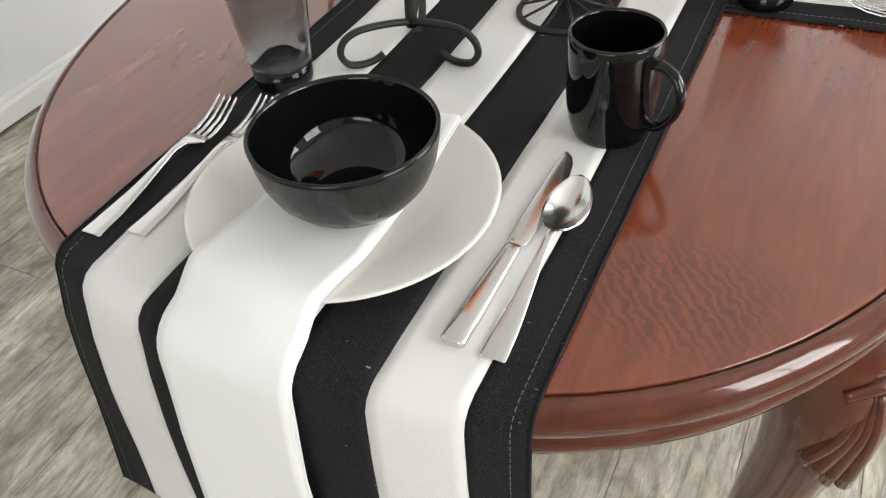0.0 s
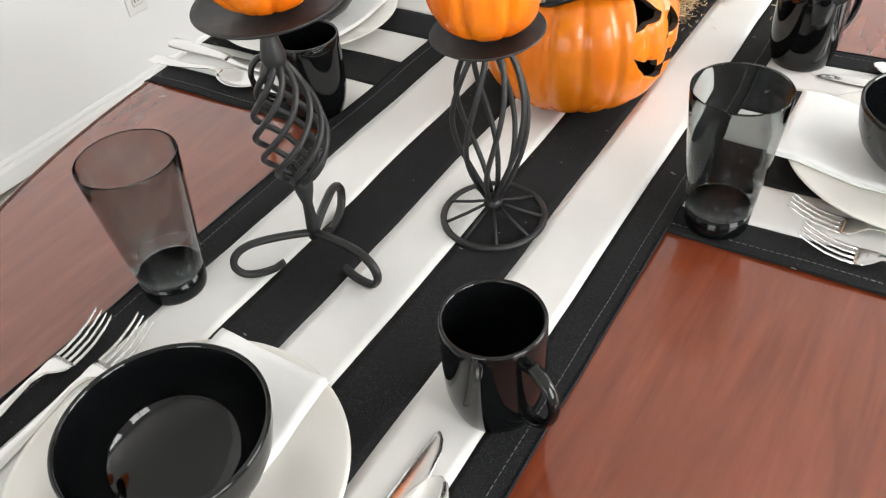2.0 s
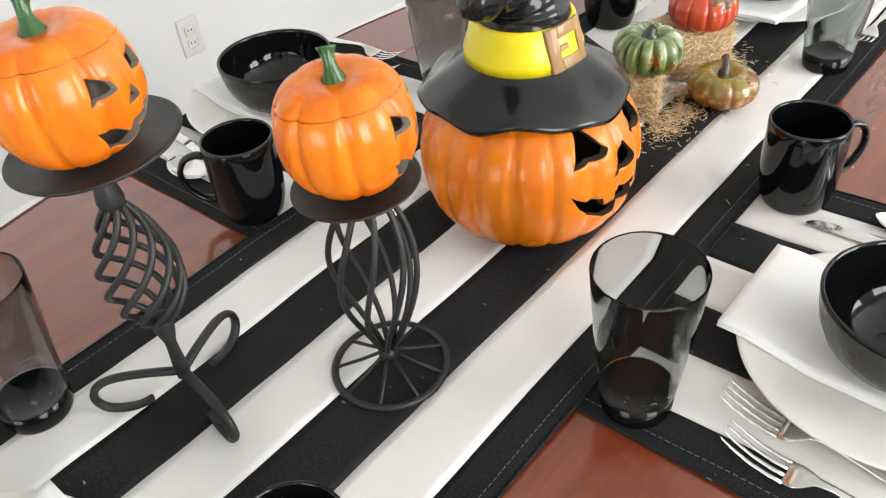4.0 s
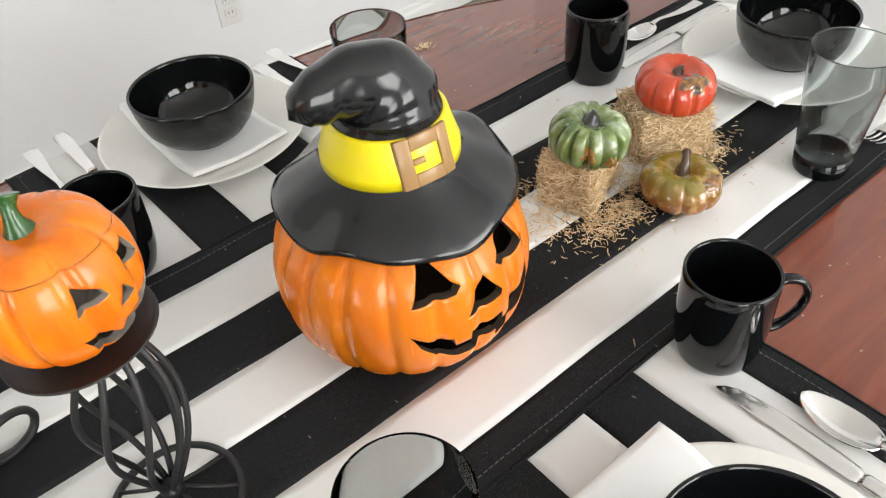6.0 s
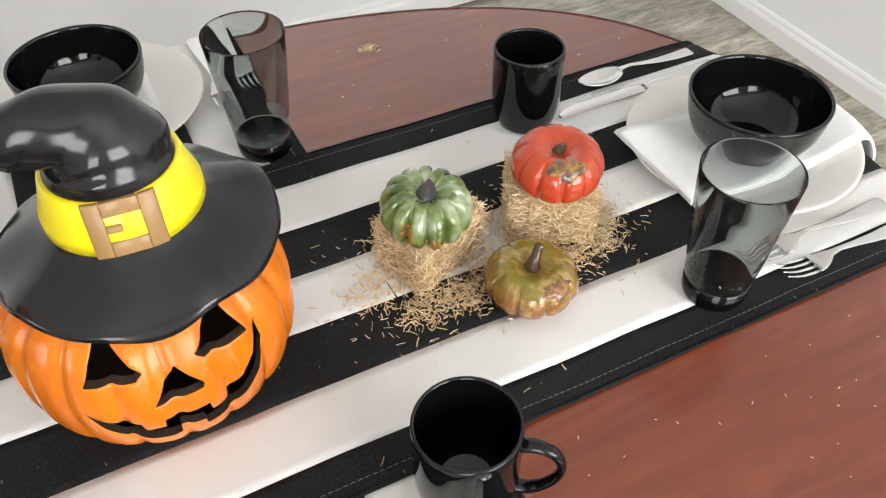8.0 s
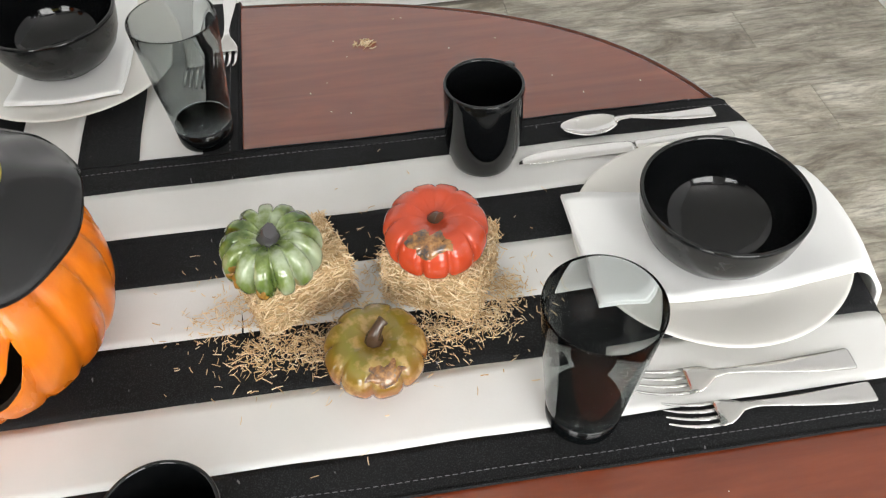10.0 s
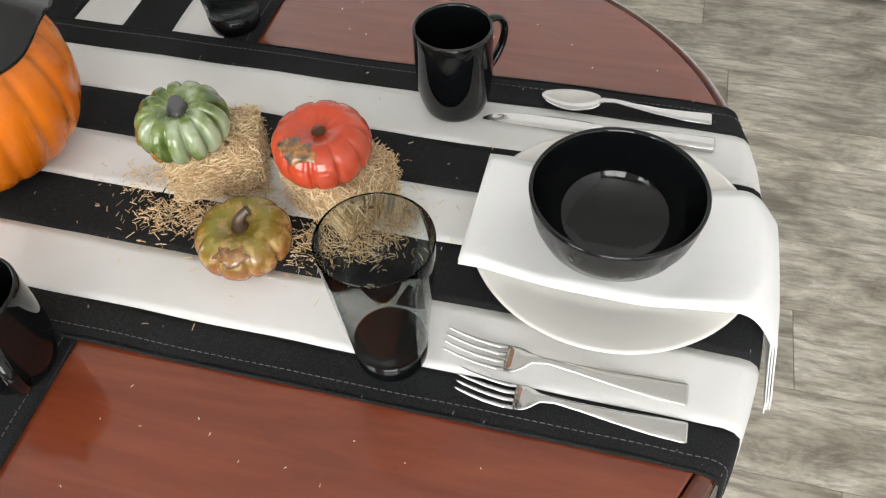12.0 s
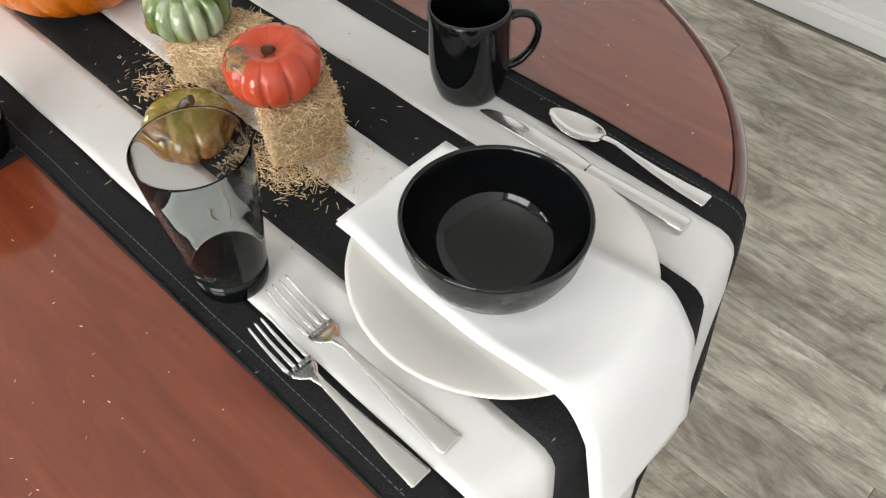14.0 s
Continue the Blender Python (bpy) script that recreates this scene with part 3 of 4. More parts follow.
MAIN = [-0.2075, -0.166, -0.099, -0.033, 0.034, 0.098, 0.166, 0.210]
MAIN_FN = runner("table_runner", "long black and white striped runner over the table's length", (TX, -0.053, 0), 0.0, 1.12,
                 MAIN, lambda w: edge_x(-0.053 + w), lambda s, w: lift(s), 0.0)
CLOTH = TOP + 0.0022          # upper face of one cloth
CLOTH2 = TOP + 0.0048         # where the two lie on one another

# ---------------------------------------------------------------- tableware
PLATE_PROFILE = [(r * 0.955, z) for r, z in [(0, 0.0095), (0.05, 0.0095), (0.078, 0.010), (0.086, 0.0118), (0.096, 0.0145), (0.118, 0.0195), (0.130, 0.0222), (0.1335, 0.0224), (0.1342, 0.0212), (0.131, 0.0192), (0.115, 0.0152), (0.092, 0.009), (0.08, 0.004), (0.076, 0.0), (0.07, 0.0), (0.068, 0.003), (0, 0.0035)]]


def plate_top(r):
    rows = PLATE_PROFILE[:8]
    for (r0, z0), (r1, z1) in zip(rows, rows[1:]):
        if r <= r1:
            return z0 + (z1 - z0) * (r - r0) / (r1 - r0)
    return None


def dinner_plate(m):
    ob = new("dinner_plate", mesh_of("dinner_plate", lathe(PLATE_PROFILE, 96), WHITE_GLAZE))
    ob.matrix_basis = m
    return tagged(ob, "round off-white ceramic dinner plate", "plate", "dinner plates")


def bowl(m):
    prof = [(0, 0.006), (0.025, 0.0065), (0.04, 0.009), (0.053, 0.0165), (0.0625, 0.029), (0.0675, 0.044), (0.0698, 0.058), (0.0702, 0.0655), (0.0712, 0.0682), (0.073, 0.0688), (0.0745, 0.0672), (0.0742, 0.064), (0.0735, 0.06), (0.0725, 0.052), (0.0695, 0.038), (0.0635, 0.024), (0.054, 0.012), (0.043, 0.005), (0.038, 0.0035), (0.037, 0.0), (0.033, 0.0), (0.032, 0.002), (0, 0.0025)]
    b = lathe(prof, 96)
    for f in b.faces:
        c = f.calc_center_median()
        f.material_index = 1 if c.z < 0.0625 and math.hypot(c.x, c.y) > 0.0005 and f.normal.z < 0.05 and (c.x * f.normal.x + c.y * f.normal.y) > -1e-4 else 0
    ob = new("bowl", mesh_of("bowl", b, BLACK_GLAZE, BLACK_SATIN))
    ob.matrix_basis = m
    return tagged(ob, "deep black glazed ceramic soup bowl", "bowl", "soup bowls")


def mug(m):
    m = m @ Matrix.Scale(0.968, 4)
    t = thing("mug", "tall black glazed ceramic mug with a loop handle", "mug", m, "mugs")
    prof = [(0, 0.006), (0.026, 0.0065), (0.033, 0.012), (0.0365, 0.024), (0.038, 0.05), (0.0378, 0.09), (0.0378, 0.0995), (0.0388, 0.1018), (0.0403, 0.1018), (0.0412, 0.0998), (0.0412, 0.09), (0.0414, 0.05), (0.0405, 0.03), (0.0385, 0.018), (0.0355, 0.008), (0.0335, 0.002), (0.031, 0.0), (0.028, 0.0), (0.027, 0.0015), (0, 0.002)]
    part("body", lathe(prof, 72), BLACK_GLAZE, t)
    path = spline([(0.0395, 0, 0.084), (0.05, 0, 0.0865), (0.0635, 0, 0.0815), (0.071, 0, 0.066), (0.068, 0, 0.048), (0.058, 0, 0.033), (0.048, 0, 0.0265), (0.0385, 0, 0.0255)], 6)
    part("handle", tube(path, lambda k: 0.0062 - 0.0012 * math.sin(math.pi * k), 12, flat=0.72), BLACK_GLAZE, t)
    return t


def tumbler(m):
    t = thing("tumbler", "empty smoke-grey glass tumbler with a thick dark base", "glass", m, "smoke glass tumblers")
    outer = [(0.0311, 0.0248), (0.0345, 0.055), (0.0385, 0.092), (0.0415, 0.125), (0.0432, 0.1485), (0.0429, 0.1502), (0.0422, 0.1502)]
    inner = [(0.0417, 0.1485), (0.0400, 0.125), (0.037, 0.092), (0.033, 0.055), (0.0296, 0.0248), (0.0311, 0.0248)]
    part("body", lathe(outer + inner, 72), SMOKE, t, "thin smoke-grey glass wall")
    base = [(0, 0.0), (0.026, 0.0), (0.0285, 0.0015), (0.0297, 0.005), (0.0310, 0.0242), (0.0290, 0.0245), (0.0245, 0.0225), (0, 0.021)]
    part("base", lathe(base, 72), SMOKE_BASE, t, "thick dark glass base")
    return t


def fork(m, length=0.196):
    k = length / 0.196
    f = thing("fork", "polished steel dinner fork with four tines", "fork", m, "forks")
    rows = [(0.0, 0, 0.0095, 0.0022, 0.0012), (0.002, 0, 0.0104, 0.0022, 0.0014), (0.03, 0, 0.0092, 0.0026, 0.0015), (0.06, 0, 0.0066, 0.0048, 0.0015), (0.09, 0, 0.0042, 0.0088, 0.0015), (0.112, 0, 0.0031, 0.0118, 0.0016), (0.124, 0, 0.0045, 0.0108, 0.0014), (0.131, 0, 0.0095, 0.0078, 0.0011), (0.137, 0, 0.0122, 0.0055, 0.001), (0.146, 0, 0.0128, 0.0042, 0.0009)]
    part("handle", loft([(y * k, c, w, z, h) for y, c, w, z, h in rows]), STEEL, f)
    for i in range(4):
        x = (i - 1.5) * 0.0071
        t = [(0.1455, x, 0.0022, 0.0042, 0.0009), (0.155, x, 0.0020, 0.0044, 0.0009), (0.17, x, 0.0017, 0.0070, 0.0009), (0.184, x * 0.97, 0.0014, 0.0122, 0.0009), (0.194, x * 0.95, 0.0011, 0.0175, 0.0007), (0.196, x * 0.95, 0.0005, 0.0188, 0.0004)]
        part("tine", loft([(y * k, c, w, z, h) for y, c, w, z, h in t], sides=8, exponent=2.2), STEEL, f)
    return f


def knife(m):
    f = thing("knife", "polished steel dinner knife with a heavy handle", "knife", m, "knives")
    rows = [(0.0, 0, 0.0078, 0.0046, 0.0034), (0.002, 0, 0.0094, 0.0046, 0.0044), (0.03, 0, 0.0092, 0.0045, 0.0042), (0.07, 0, 0.0078, 0.0042, 0.0038), (0.098, 0, 0.0066, 0.004, 0.0034), (0.104, 0, 0.007, 0.004, 0.0034), (0.107, 0, 0.0062, 0.0039, 0.0028)]
    part("handle", loft(rows, exponent=3.2, sides=18), STEEL, f)
    rows = [(0.1065, 0, 0.005, 0.0039, 0.0014), (0.113, 0.0004, 0.0086, 0.0038, 0.0012), (0.13, 0.0008, 0.0096, 0.0038, 0.0011), (0.17, 0.0008, 0.0098, 0.0037, 0.001), (0.20, 0.0, 0.0092, 0.0036, 0.0009), (0.22, -0.0016, 0.0072, 0.0036, 0.0008), (0.23, -0.0036, 0.0044, 0.0036, 0.0006), (0.235, -0.0058, 0.0012, 0.0036, 0.0004)]
    part("blade", loft(rows, exponent=2.0), STEEL, f)
    return f


def spoon(m):
    f = thing("spoon", "polished steel table spoon", "spoon", m, "spoons")
    rows = [(0.0, 0, 0.0092, 0.0022, 0.0012), (0.002, 0, 0.0102, 0.0022, 0.0014), (0.03, 0, 0.009, 0.0026, 0.0015), (0.06, 0, 0.0066, 0.0048, 0.0015), (0.09, 0, 0.0042, 0.0092, 0.0015), (0.112, 0, 0.0031, 0.0132, 0.0016), (0.124, 0, 0.0036, 0.0128, 0.0014), (0.131, 0, 0.005, 0.0115, 0.0011)]
    part("handle", loft(rows), STEEL, f)

    def fn(u, v):
        y = 0.128 + 0.071 * u
        w = 0.0168 * math.sin(math.pi * min(max(u, 0.0), 1.0) ** 0.86) ** 0.55 + 0.0012
        rimz = 0.0115 - 0.003 * math.sin(math.pi * u)
        depth = 0.0078 * math.sin(math.pi * u) ** 0.7
        return w * v, y, rimz - depth * (1 - v * v) + 0.0008

    part("spoon_bowl", slab(fn, steps(0.0, 1.0, 26), steps(-1.0, 1.0, 16), -0.0011), STEEL, f)
    return f


def small_spoon(m):
    """The spoon of the far setting is a shade shorter."""
    return spoon(m @ Matrix.Scale(0.885, 4))


def salad_fork(m):
    """The outer fork of the far setting is shorter."""
    return fork(m @ Matrix.Scale(0.92, 4))


def napkin(m, edge, v_top, hang, u0, u1, skew=0.0, lean=0.05):
    """A folded napkin over the plate that hangs off the table; local y runs across the table."""
    t = thing("napkin", "folded white cloth napkin over a plate, hanging off the table", "napkin", m, "cloth napkins")

    def height(u, v, extra):
        r = math.hypot(u, v)
        z = plate_top(min(r, 0.1274))
        if r > 0.1274 and v < 0:
            z = 0.0224 - 0.0185 * step01(0.1274, 0.16, r)
        elif r > 0.1274:
            z = 0.0224
        return z + extra

    def make(extra, inset, bend, lay):
        def fn(q, k):
            u = u0 + inset + (u1 - u0 - 2 * inset) * k + skew * max(q - 0.2, 0) / 0.3
            v = v_top - inset - q
            e = edge(u) + v_top
            z = height(u, v, extra) + 0.0015 * noise.noise((u * 30, v * 18, lay)) * (1 if v > -0.12 else 0.3)
            s, zz = over_edge(q, e, z, bend, 0.02)
            drop = max(q - e - 0.04, 0)
            s += drop * 0.05 * noise.noise((u * 14, drop * 4, 7.2)) * min(drop * 6, 1) + 0.006 * min(drop * 12, 1) + lean * drop
            return u + drop * 0.05 * noise.noise((drop * 4, u * 6, 2)), v_top - s, zz

        return slab(fn, steps(0, v_top + 0.17 + hang, 70), steps(0, 1, 14), -0.0014)

    part("lower_fold", make(0.0018, -0.0016, BEND + 0.006, 1.0), NAPKIN, t)
    part("middle_fold", make(0.0036, 0.0008, BEND + 0.0078, 1.0), NAPKIN, t)
    part("upper_fold", make(0.0054, 0.0, BEND + 0.0096, 1.0), NAPKIN, t)
    return t


# place settings: plate centre, the way that a guest faces (degrees from +y), cloth height, things (kind, right, ahead, turn)
def setting(px, py, face, edge, napkin_rows, z_plate, rows):
    base = pose(px, py, 0, 0, 0, face)
    dinner_plate(base @ pose(0, 0, z_plate))
    napkin(base @ pose(0, 0, z_plate), edge, *napkin_rows)
    for kind, x, y, turn, z in rows:
        kind(base @ pose(x, y, z, 0, 0, turn))


C1, C2 = CLOTH, CLOTH2
BZ = C1 + 0.0166
# guest at the near end, facing +x: right is -y
setting(-0.565, -0.045, -90, lambda u: edge_x(-0.045 - u) - 0.003 + (-0.565 - TX), (0.118, 0.30, -0.063, 0.050, 0.012), C1, [
    (bowl, 0.010, 0.0, 0, BZ), (fork, -0.183, -0.108, 0, C1), (fork, -0.147, -0.094, -1, C1), (knife, 0.144, -0.103, -1.5, C1), (spoon, 0.174, -0.104, 1.4, C1),
    (mug, 0.167, 0.181, -24, C1), (tumbler, -0.166, 0.155, 0, C1)])
# guest at the far end, facing -x: right is +y
setting(0.716, -0.058, 90, lambda u: edge_x(-0.058 + u) - 0.003 - (0.716 - TX), (0.126, 0.09, -0.067, 0.066, 0.0, 0.11), C1, [
    (bowl, -0.008, 0.002, 0, BZ), (fork, -0.140, -0.077, 0, C1), (salad_fork, -0.173, -0.079, 0, C1), (knife, 0.147, -0.085, 0, C1), (small_spoon, 0.189, -0.081, 2, C1),
    (mug, 0.162, 0.185, -37, C1), (tumbler, -0.1535, 0.162, 0, C1)])
# guest at the wall side, facing -y: right is -x
setting(0.079, 0.346, 180, lambda u: edge_y(0.079 - u) - 0.003 - (0.346 - TY), (0.092, 0.2, -0.066, 0.06, 0.0), C1, [
    (bowl, 0.005, 0.011, 0, BZ), (fork, -0.142, -0.114, 0, C1), (fork, -0.179, -0.138, 0, C1), (knife, 0.137, -0.141, 0, C1), (spoon, 0.178, -0.138, 0, C1),
    (mug, 0.179, 0.154, -40, C1), (tumbler, -0.160, 0.156, 0, C1)])
# guest at the camera's side, facing +y: right is +x
setting(0.064, -0.449, 0, lambda u: edge_y(0.064 + u) - 0.003 - (TY + 0.449), (0.131, 0.2, -0.060, 0.068, 0.0), C1, [
    (bowl, -0.005, -0.004, 0, BZ), (fork, -0.116, -0.099, 0, C1), (fork, -0.154, -0.118, 0, C1), (knife, 0.154, -0.105, 0, C1), (spoon, 0.187, -0.123, 0, C1),
    (mug, 0.184, 0.158, -38, C1), (tumbler, -0.159, 0.153, 0, C1)])

# ---------------------------------------------------------------- pumpkins


def gourd_surface(radius, height, ribs, depth, power=0.42, dip=0.12, sharp=2.2, phase=0.0, full=2.0):
    """The point of a ribbed pumpkin at the turn a and the share k of its way up, set in by r_off."""

    def pt(a, k, r_off=0.0):
        p = math.pi * (k - 0.5)
        c = max(math.cos(p), 0.0) ** (power * (2 if p > 0 else full))
        g = abs(math.cos(ribs * a / 2 + phase))
        rib = 1 - depth * (1 - g) ** sharp * min(c * 2.2, 1)
        s = math.sin(p)
        z = height * (0.5 + 0.5 * math.copysign(abs(s) ** 0.9, s)) - height * dip * max(s, 0) ** 8 * (1 - c)
        r = (radius * rib) * c
        q = Vector((r * math.cos(a), r * math.sin(a), z))
        if r_off:
            mid = Vector((0, 0, height * 0.5))
            q = mid + (q - mid) * (1 - r_off / radius)
        return q

    return pt


def gourd(radius, height, ribs, depth, n=180, rows=44, power=0.42, dip=0.12, inner=0.0, sharp=2.2, phase=0.0, full=2.0):
    """A ribbed pumpkin; with inner it is a shell of that thickness."""
    pt = gourd_surface(radius, height, ribs, depth, power, dip, sharp, phase, full)
    bm = bmesh.new()
    for off, mi in ((0.0, 0), (inner, 1)):
        if off == 0.0 and mi == 1:
            continue
        rings = []
        for j in range(rows + 1):
            k = j / rows
            if j in (0, rows):
                rings.append([bm.verts.new(pt(0, k, off))])
            else:
                rings.append([bm.verts.new(pt(2 * math.pi * i / n, k, off)) for i in range(n)])
        for a, b in zip(rings, rings[1:]):
            for i in range(n):
                j = (i + 1) % n
                vs = (a[0], b[j], b[i]) if len(a) == 1 else (a[i], a[j], b[0]) if len(b) == 1 else (a[i], a[j], b[j], b[i])
                f = bm.faces.new(vs)
                f.material_index, f.smooth = mi, True
        bm.normal_update()
    # outer faces look out, inner faces look in
    mid = Vector((0, 0, height * 0.5))
    for f in bm.faces:
        out = (f.calc_center_median() - mid).dot(f.normal) > 0
        if out != (f.material_index == 0):
            f.normal_flip()
    return bm


def jack_pumpkin():
    t = thing("jack_o_lantern", "large orange ceramic pumpkin lantern wearing a black witch hat", "lantern", pose(0.0755, -0.069, CLOTH2 + 0.0005, 0, 0, 0))
    bm = gourd(0.113, 0.166, 18, 0.045, 216, 56, 0.36, 0.1, inner=0.007, phase=0.4, full=1.45)
    eye_l = [(-0.065, 0.115), (-0.026, 0.118), (-0.020, 0.123), (-0.027, 0.1285), (-0.043, 0.151), (-0.055, 0.132)]
    eye_r = [(-x, z) for x, z in eye_l][::-1]
    nose = [(-0.020, 0.093), (0.018, 0.0955), (0.020, 0.0995), (0.010, 0.112), (0.003, 0.1215), (-0.008, 0.110)]
    mouth = [(-0.071, 0.089), (-0.056, 0.080), (-0.041, 0.077), (-0.035, 0.076), (-0.033, 0.067), (-0.018, 0.067), (-0.017, 0.076), (0.0, 0.0745), (0.018, 0.076), (0.019, 0.067), (0.033, 0.068), (0.034, 0.0775), (0.050, 0.083), (0.063, 0.095), (0.073, 0.114),
             (0.075, 0.098), (0.065, 0.074), (0.049, 0.060), (0.030, 0.052), (0.012, 0.049), (0.011, 0.058), (-0.008, 0.058), (-0.009, 0.048), (-0.030, 0.051), (-0.049, 0.0595), (-0.063, 0.074)]
    # inner faces and cut edges get the painted-in shade
    cut = cut_out(bm, (ORANGE, INNER_SHADE), [(eye_l, -0.16, -0.02), (eye_r, -0.16, -0.02), (nose, -0.16, -0.02), (mouth, -0.16, -0.015)])
    part("pumpkin_body", cut, (ORANGE, INNER_SHADE), t, "glossy orange ribbed body with cut-out face")
    hat = part("hat", hat_mesh(), HAT, t, "glossy black witch hat with a bent tip")
    hat.location = (0.009, 0.012, 0.004)
    band = lathe([(0.0515, 0.178), (0.0585, 0.1765), (0.0583, 0.186), (0.0535, 0.2), (0.0495, 0.2145), (0.0475, 0.2165), (0.044, 0.2155)], 72)
    part("hat_band", band, YELLOW, hat, "bright yellow hat band")
    buckle = bmesh.new()
    for x0, z0, x1, z1 in ((-0.0245, 0, -0.0125, 0.041), (0.0125, 0, 0.0245, 0.041), (-0.0128, 0, 0.0128, 0.0112), (-0.0128, 0.0298, 0.0128, 0.041), (-0.0128, 0.0178, -0.002, 0.0232)):
        b = box(x0, -0.003, z0, x1, 0.003, z1, 0.0012)
        me = bpy.data.meshes.new("tmp")
        b.to_mesh(me)
        b.free()
        buckle.from_mesh(me)
        bpy.data.meshes.remove(me)
    for v in buckle.verts:
        v.co.y += 8.0 * v.co.x * v.co.x
    bk = part("buckle", smooth(buckle), GOLD, hat, "tan gold square buckle")
    bk.matrix_basis = pose(0, 0, 0, 0, 0, -4) @ pose(0, -0.0595, 0.178, -17, 0, 0)
    return t


def hat_mesh():
    """Brim with a soft wave, cone, and a tip that folds over to one side."""
    bm = bmesh.new()
    n = 96
    rings = []
    rows = [(0.060, 0.150), (0.096, 0.142), (0.1045, 0.1395), (0.1065, 0.1425), (0.104, 0.1465), (0.095, 0.1535), (0.08, 0.1615), (0.066, 0.1705), (0.0575, 0.177), (0.052, 0.19), (0.048, 0.205), (0.0455, 0.217)]
    for r, z in rows:
        ring = []
        for i in range(n):
            a = 2 * math.pi * i / n
            k = max(r - 0.06, 0) / 0.048
            dz = k * (0.006 * math.sin(2 * a + 0.6) + 0.004 * math.sin(5 * a + 1.0) + 0.0025 * math.sin(9 * a))
            rr = r * (1 + 0.02 * k * math.sin(3 * a + 2))
            ring.append(bm.verts.new((rr * math.cos(a), rr * math.sin(a), z + dz)))
        rings.append(ring)
    # the crown bends over towards -x
    spine = spline([(0, 0, 0.217), (-0.001, 0, 0.230), (-0.009, 0, 0.243), (-0.026, 0.001, 0.251), (-0.047, 0.002, 0.2515), (-0.063, 0.003, 0.2485), (-0.074, 0.004, 0.2445)], 5)[1:]
    radii = [0.0452, 0.0432, 0.037, 0.0285, 0.0232, 0.0198, 0.0142]
    for q, p in enumerate(spine):
        k = (q + 1) / len(spine) * (len(radii) - 1)
        i0 = min(int(k), len(radii) - 2)
        r = radii[i0] + (radii[i0 + 1] - radii[i0]) * (k - i0)
        d = (spine[min(q + 1, len(spine) - 1)] - spine[max(q - 1, 0)]).normalized()
        d = (d * min(0.35 + k * 0.16, 1) + Vector((0, 0, 1)) * max(0.65 - k * 0.16, 0)).normalized()
        e1 = Vector((0, 1, 0)).cross(d).normalized()
        e2 = d.cross(e1)
        ring = []
        for i in range(n):
            a = 2 * math.pi * i / n
            crease = 1 + 0.05 * math.sin(3 * a + q * 0.5) * math.sin(q * 0.45)
            ring.append(bm.verts.new(p + (e1 * math.cos(a) + e2 * math.sin(a)) * r * crease))
        rings.append(ring)
    tip = bm.verts.new(spine[-1] + Vector((-0.009, 0, -0.003)))
    for a, b in zip(rings, rings[1:]):
        for i in range(n):
            bm.faces.new((a[i], a[(i + 1) % n], b[(i + 1) % n], b[i])).smooth = True
    for i in range(n):
        bm.faces.new((rings[-1][i], rings[-1][(i + 1) % n], tip)).smooth = True
    bm.faces.new(rings[0][::-1])
    bmesh.ops.recalc_face_normals(bm, faces=bm.faces)
    return bm


jack_pumpkin()


def small_lantern(m, radius, height, group):
    t = thing("small_jack_o_lantern", "small glossy orange ceramic pumpkin lantern with lid on a candle stand", "lantern", m, group)
    bm = gourd(radius, height, 8, 0.10, 144, 40, 0.36, 0.1, inner=0.005, phase=0.3, sharp=3.0)
    k = radius / 0.05
    eye_l = [(-0.031 * k, 0.050 * k), (-0.010 * k, 0.052 * k), (-0.012 * k, 0.058 * k), (-0.024 * k, 0.066 * k)]
    eye_r = [(-x, z) for x, z in eye_l][::-1]
    nose = [(-0.007 * k, 0.039 * k), (0.008 * k, 0.039 * k), (0.001 * k, 0.050 * k)]
    mouth = [(-0.034 * k, 0.033 * k), (-0.018 * k, 0.029 * k), (-0.010 * k, 0.022 * k), (-0.006 * k, 0.028 * k), (0.008 * k, 0.028 * k), (0.012 * k, 0.022 * k), (0.020 * k, 0.029 * k), (0.034 * k, 0.034 * k), (0.026 * k, 0.018 * k), (0.008 * k, 0.012 * k), (-0.010 * k, 0.012 * k), (-0.026 * k, 0.018 * k)]
    seam_z = height * 0.79
    cut = cut_out(bm, (ORANGE_SMALL, INNER), [(eye_l, -radius * 1.4, -radius * 0.3), (eye_r, -radius * 1.4, -radius * 0.3), (nose, -radius * 1.4, -radius * 0.3), (mouth, -radius * 1.4, -radius * 0.2)])
    body, lid = cut, cut.copy()
    for b, top in ((body, False), (lid, True)):
        bmesh.ops.bisect_plane(b, geom=b.verts[:] + b.edges[:] + b.faces[:], plane_co=(0, 0, seam_z + (0.0002 if top else -0.0002)), plane_no=(0.10, 0.05, 1), clear_inner=top, clear_outer=not top)
    part("body", body, (ORANGE_SMALL, INNER), t, "orange ribbed body with cut-out face")
    ld = part("lid", lid, (ORANGE_SMALL, INNER), t, "loose orange lid")
    stem = tube(spline([(0, 0, height * 0.86), (0, 0, height * 0.97), (0.002, 0.001, height * 1.06), (0.006, 0.002, height * 1.14)], 5), lambda q: (0.0135 - 0.022 * q * (1 - q) - 0.006 * q) * k * 0.95, 10)
    part("stem", stem, STEM_GREEN, ld, "dark green stem")
    return t


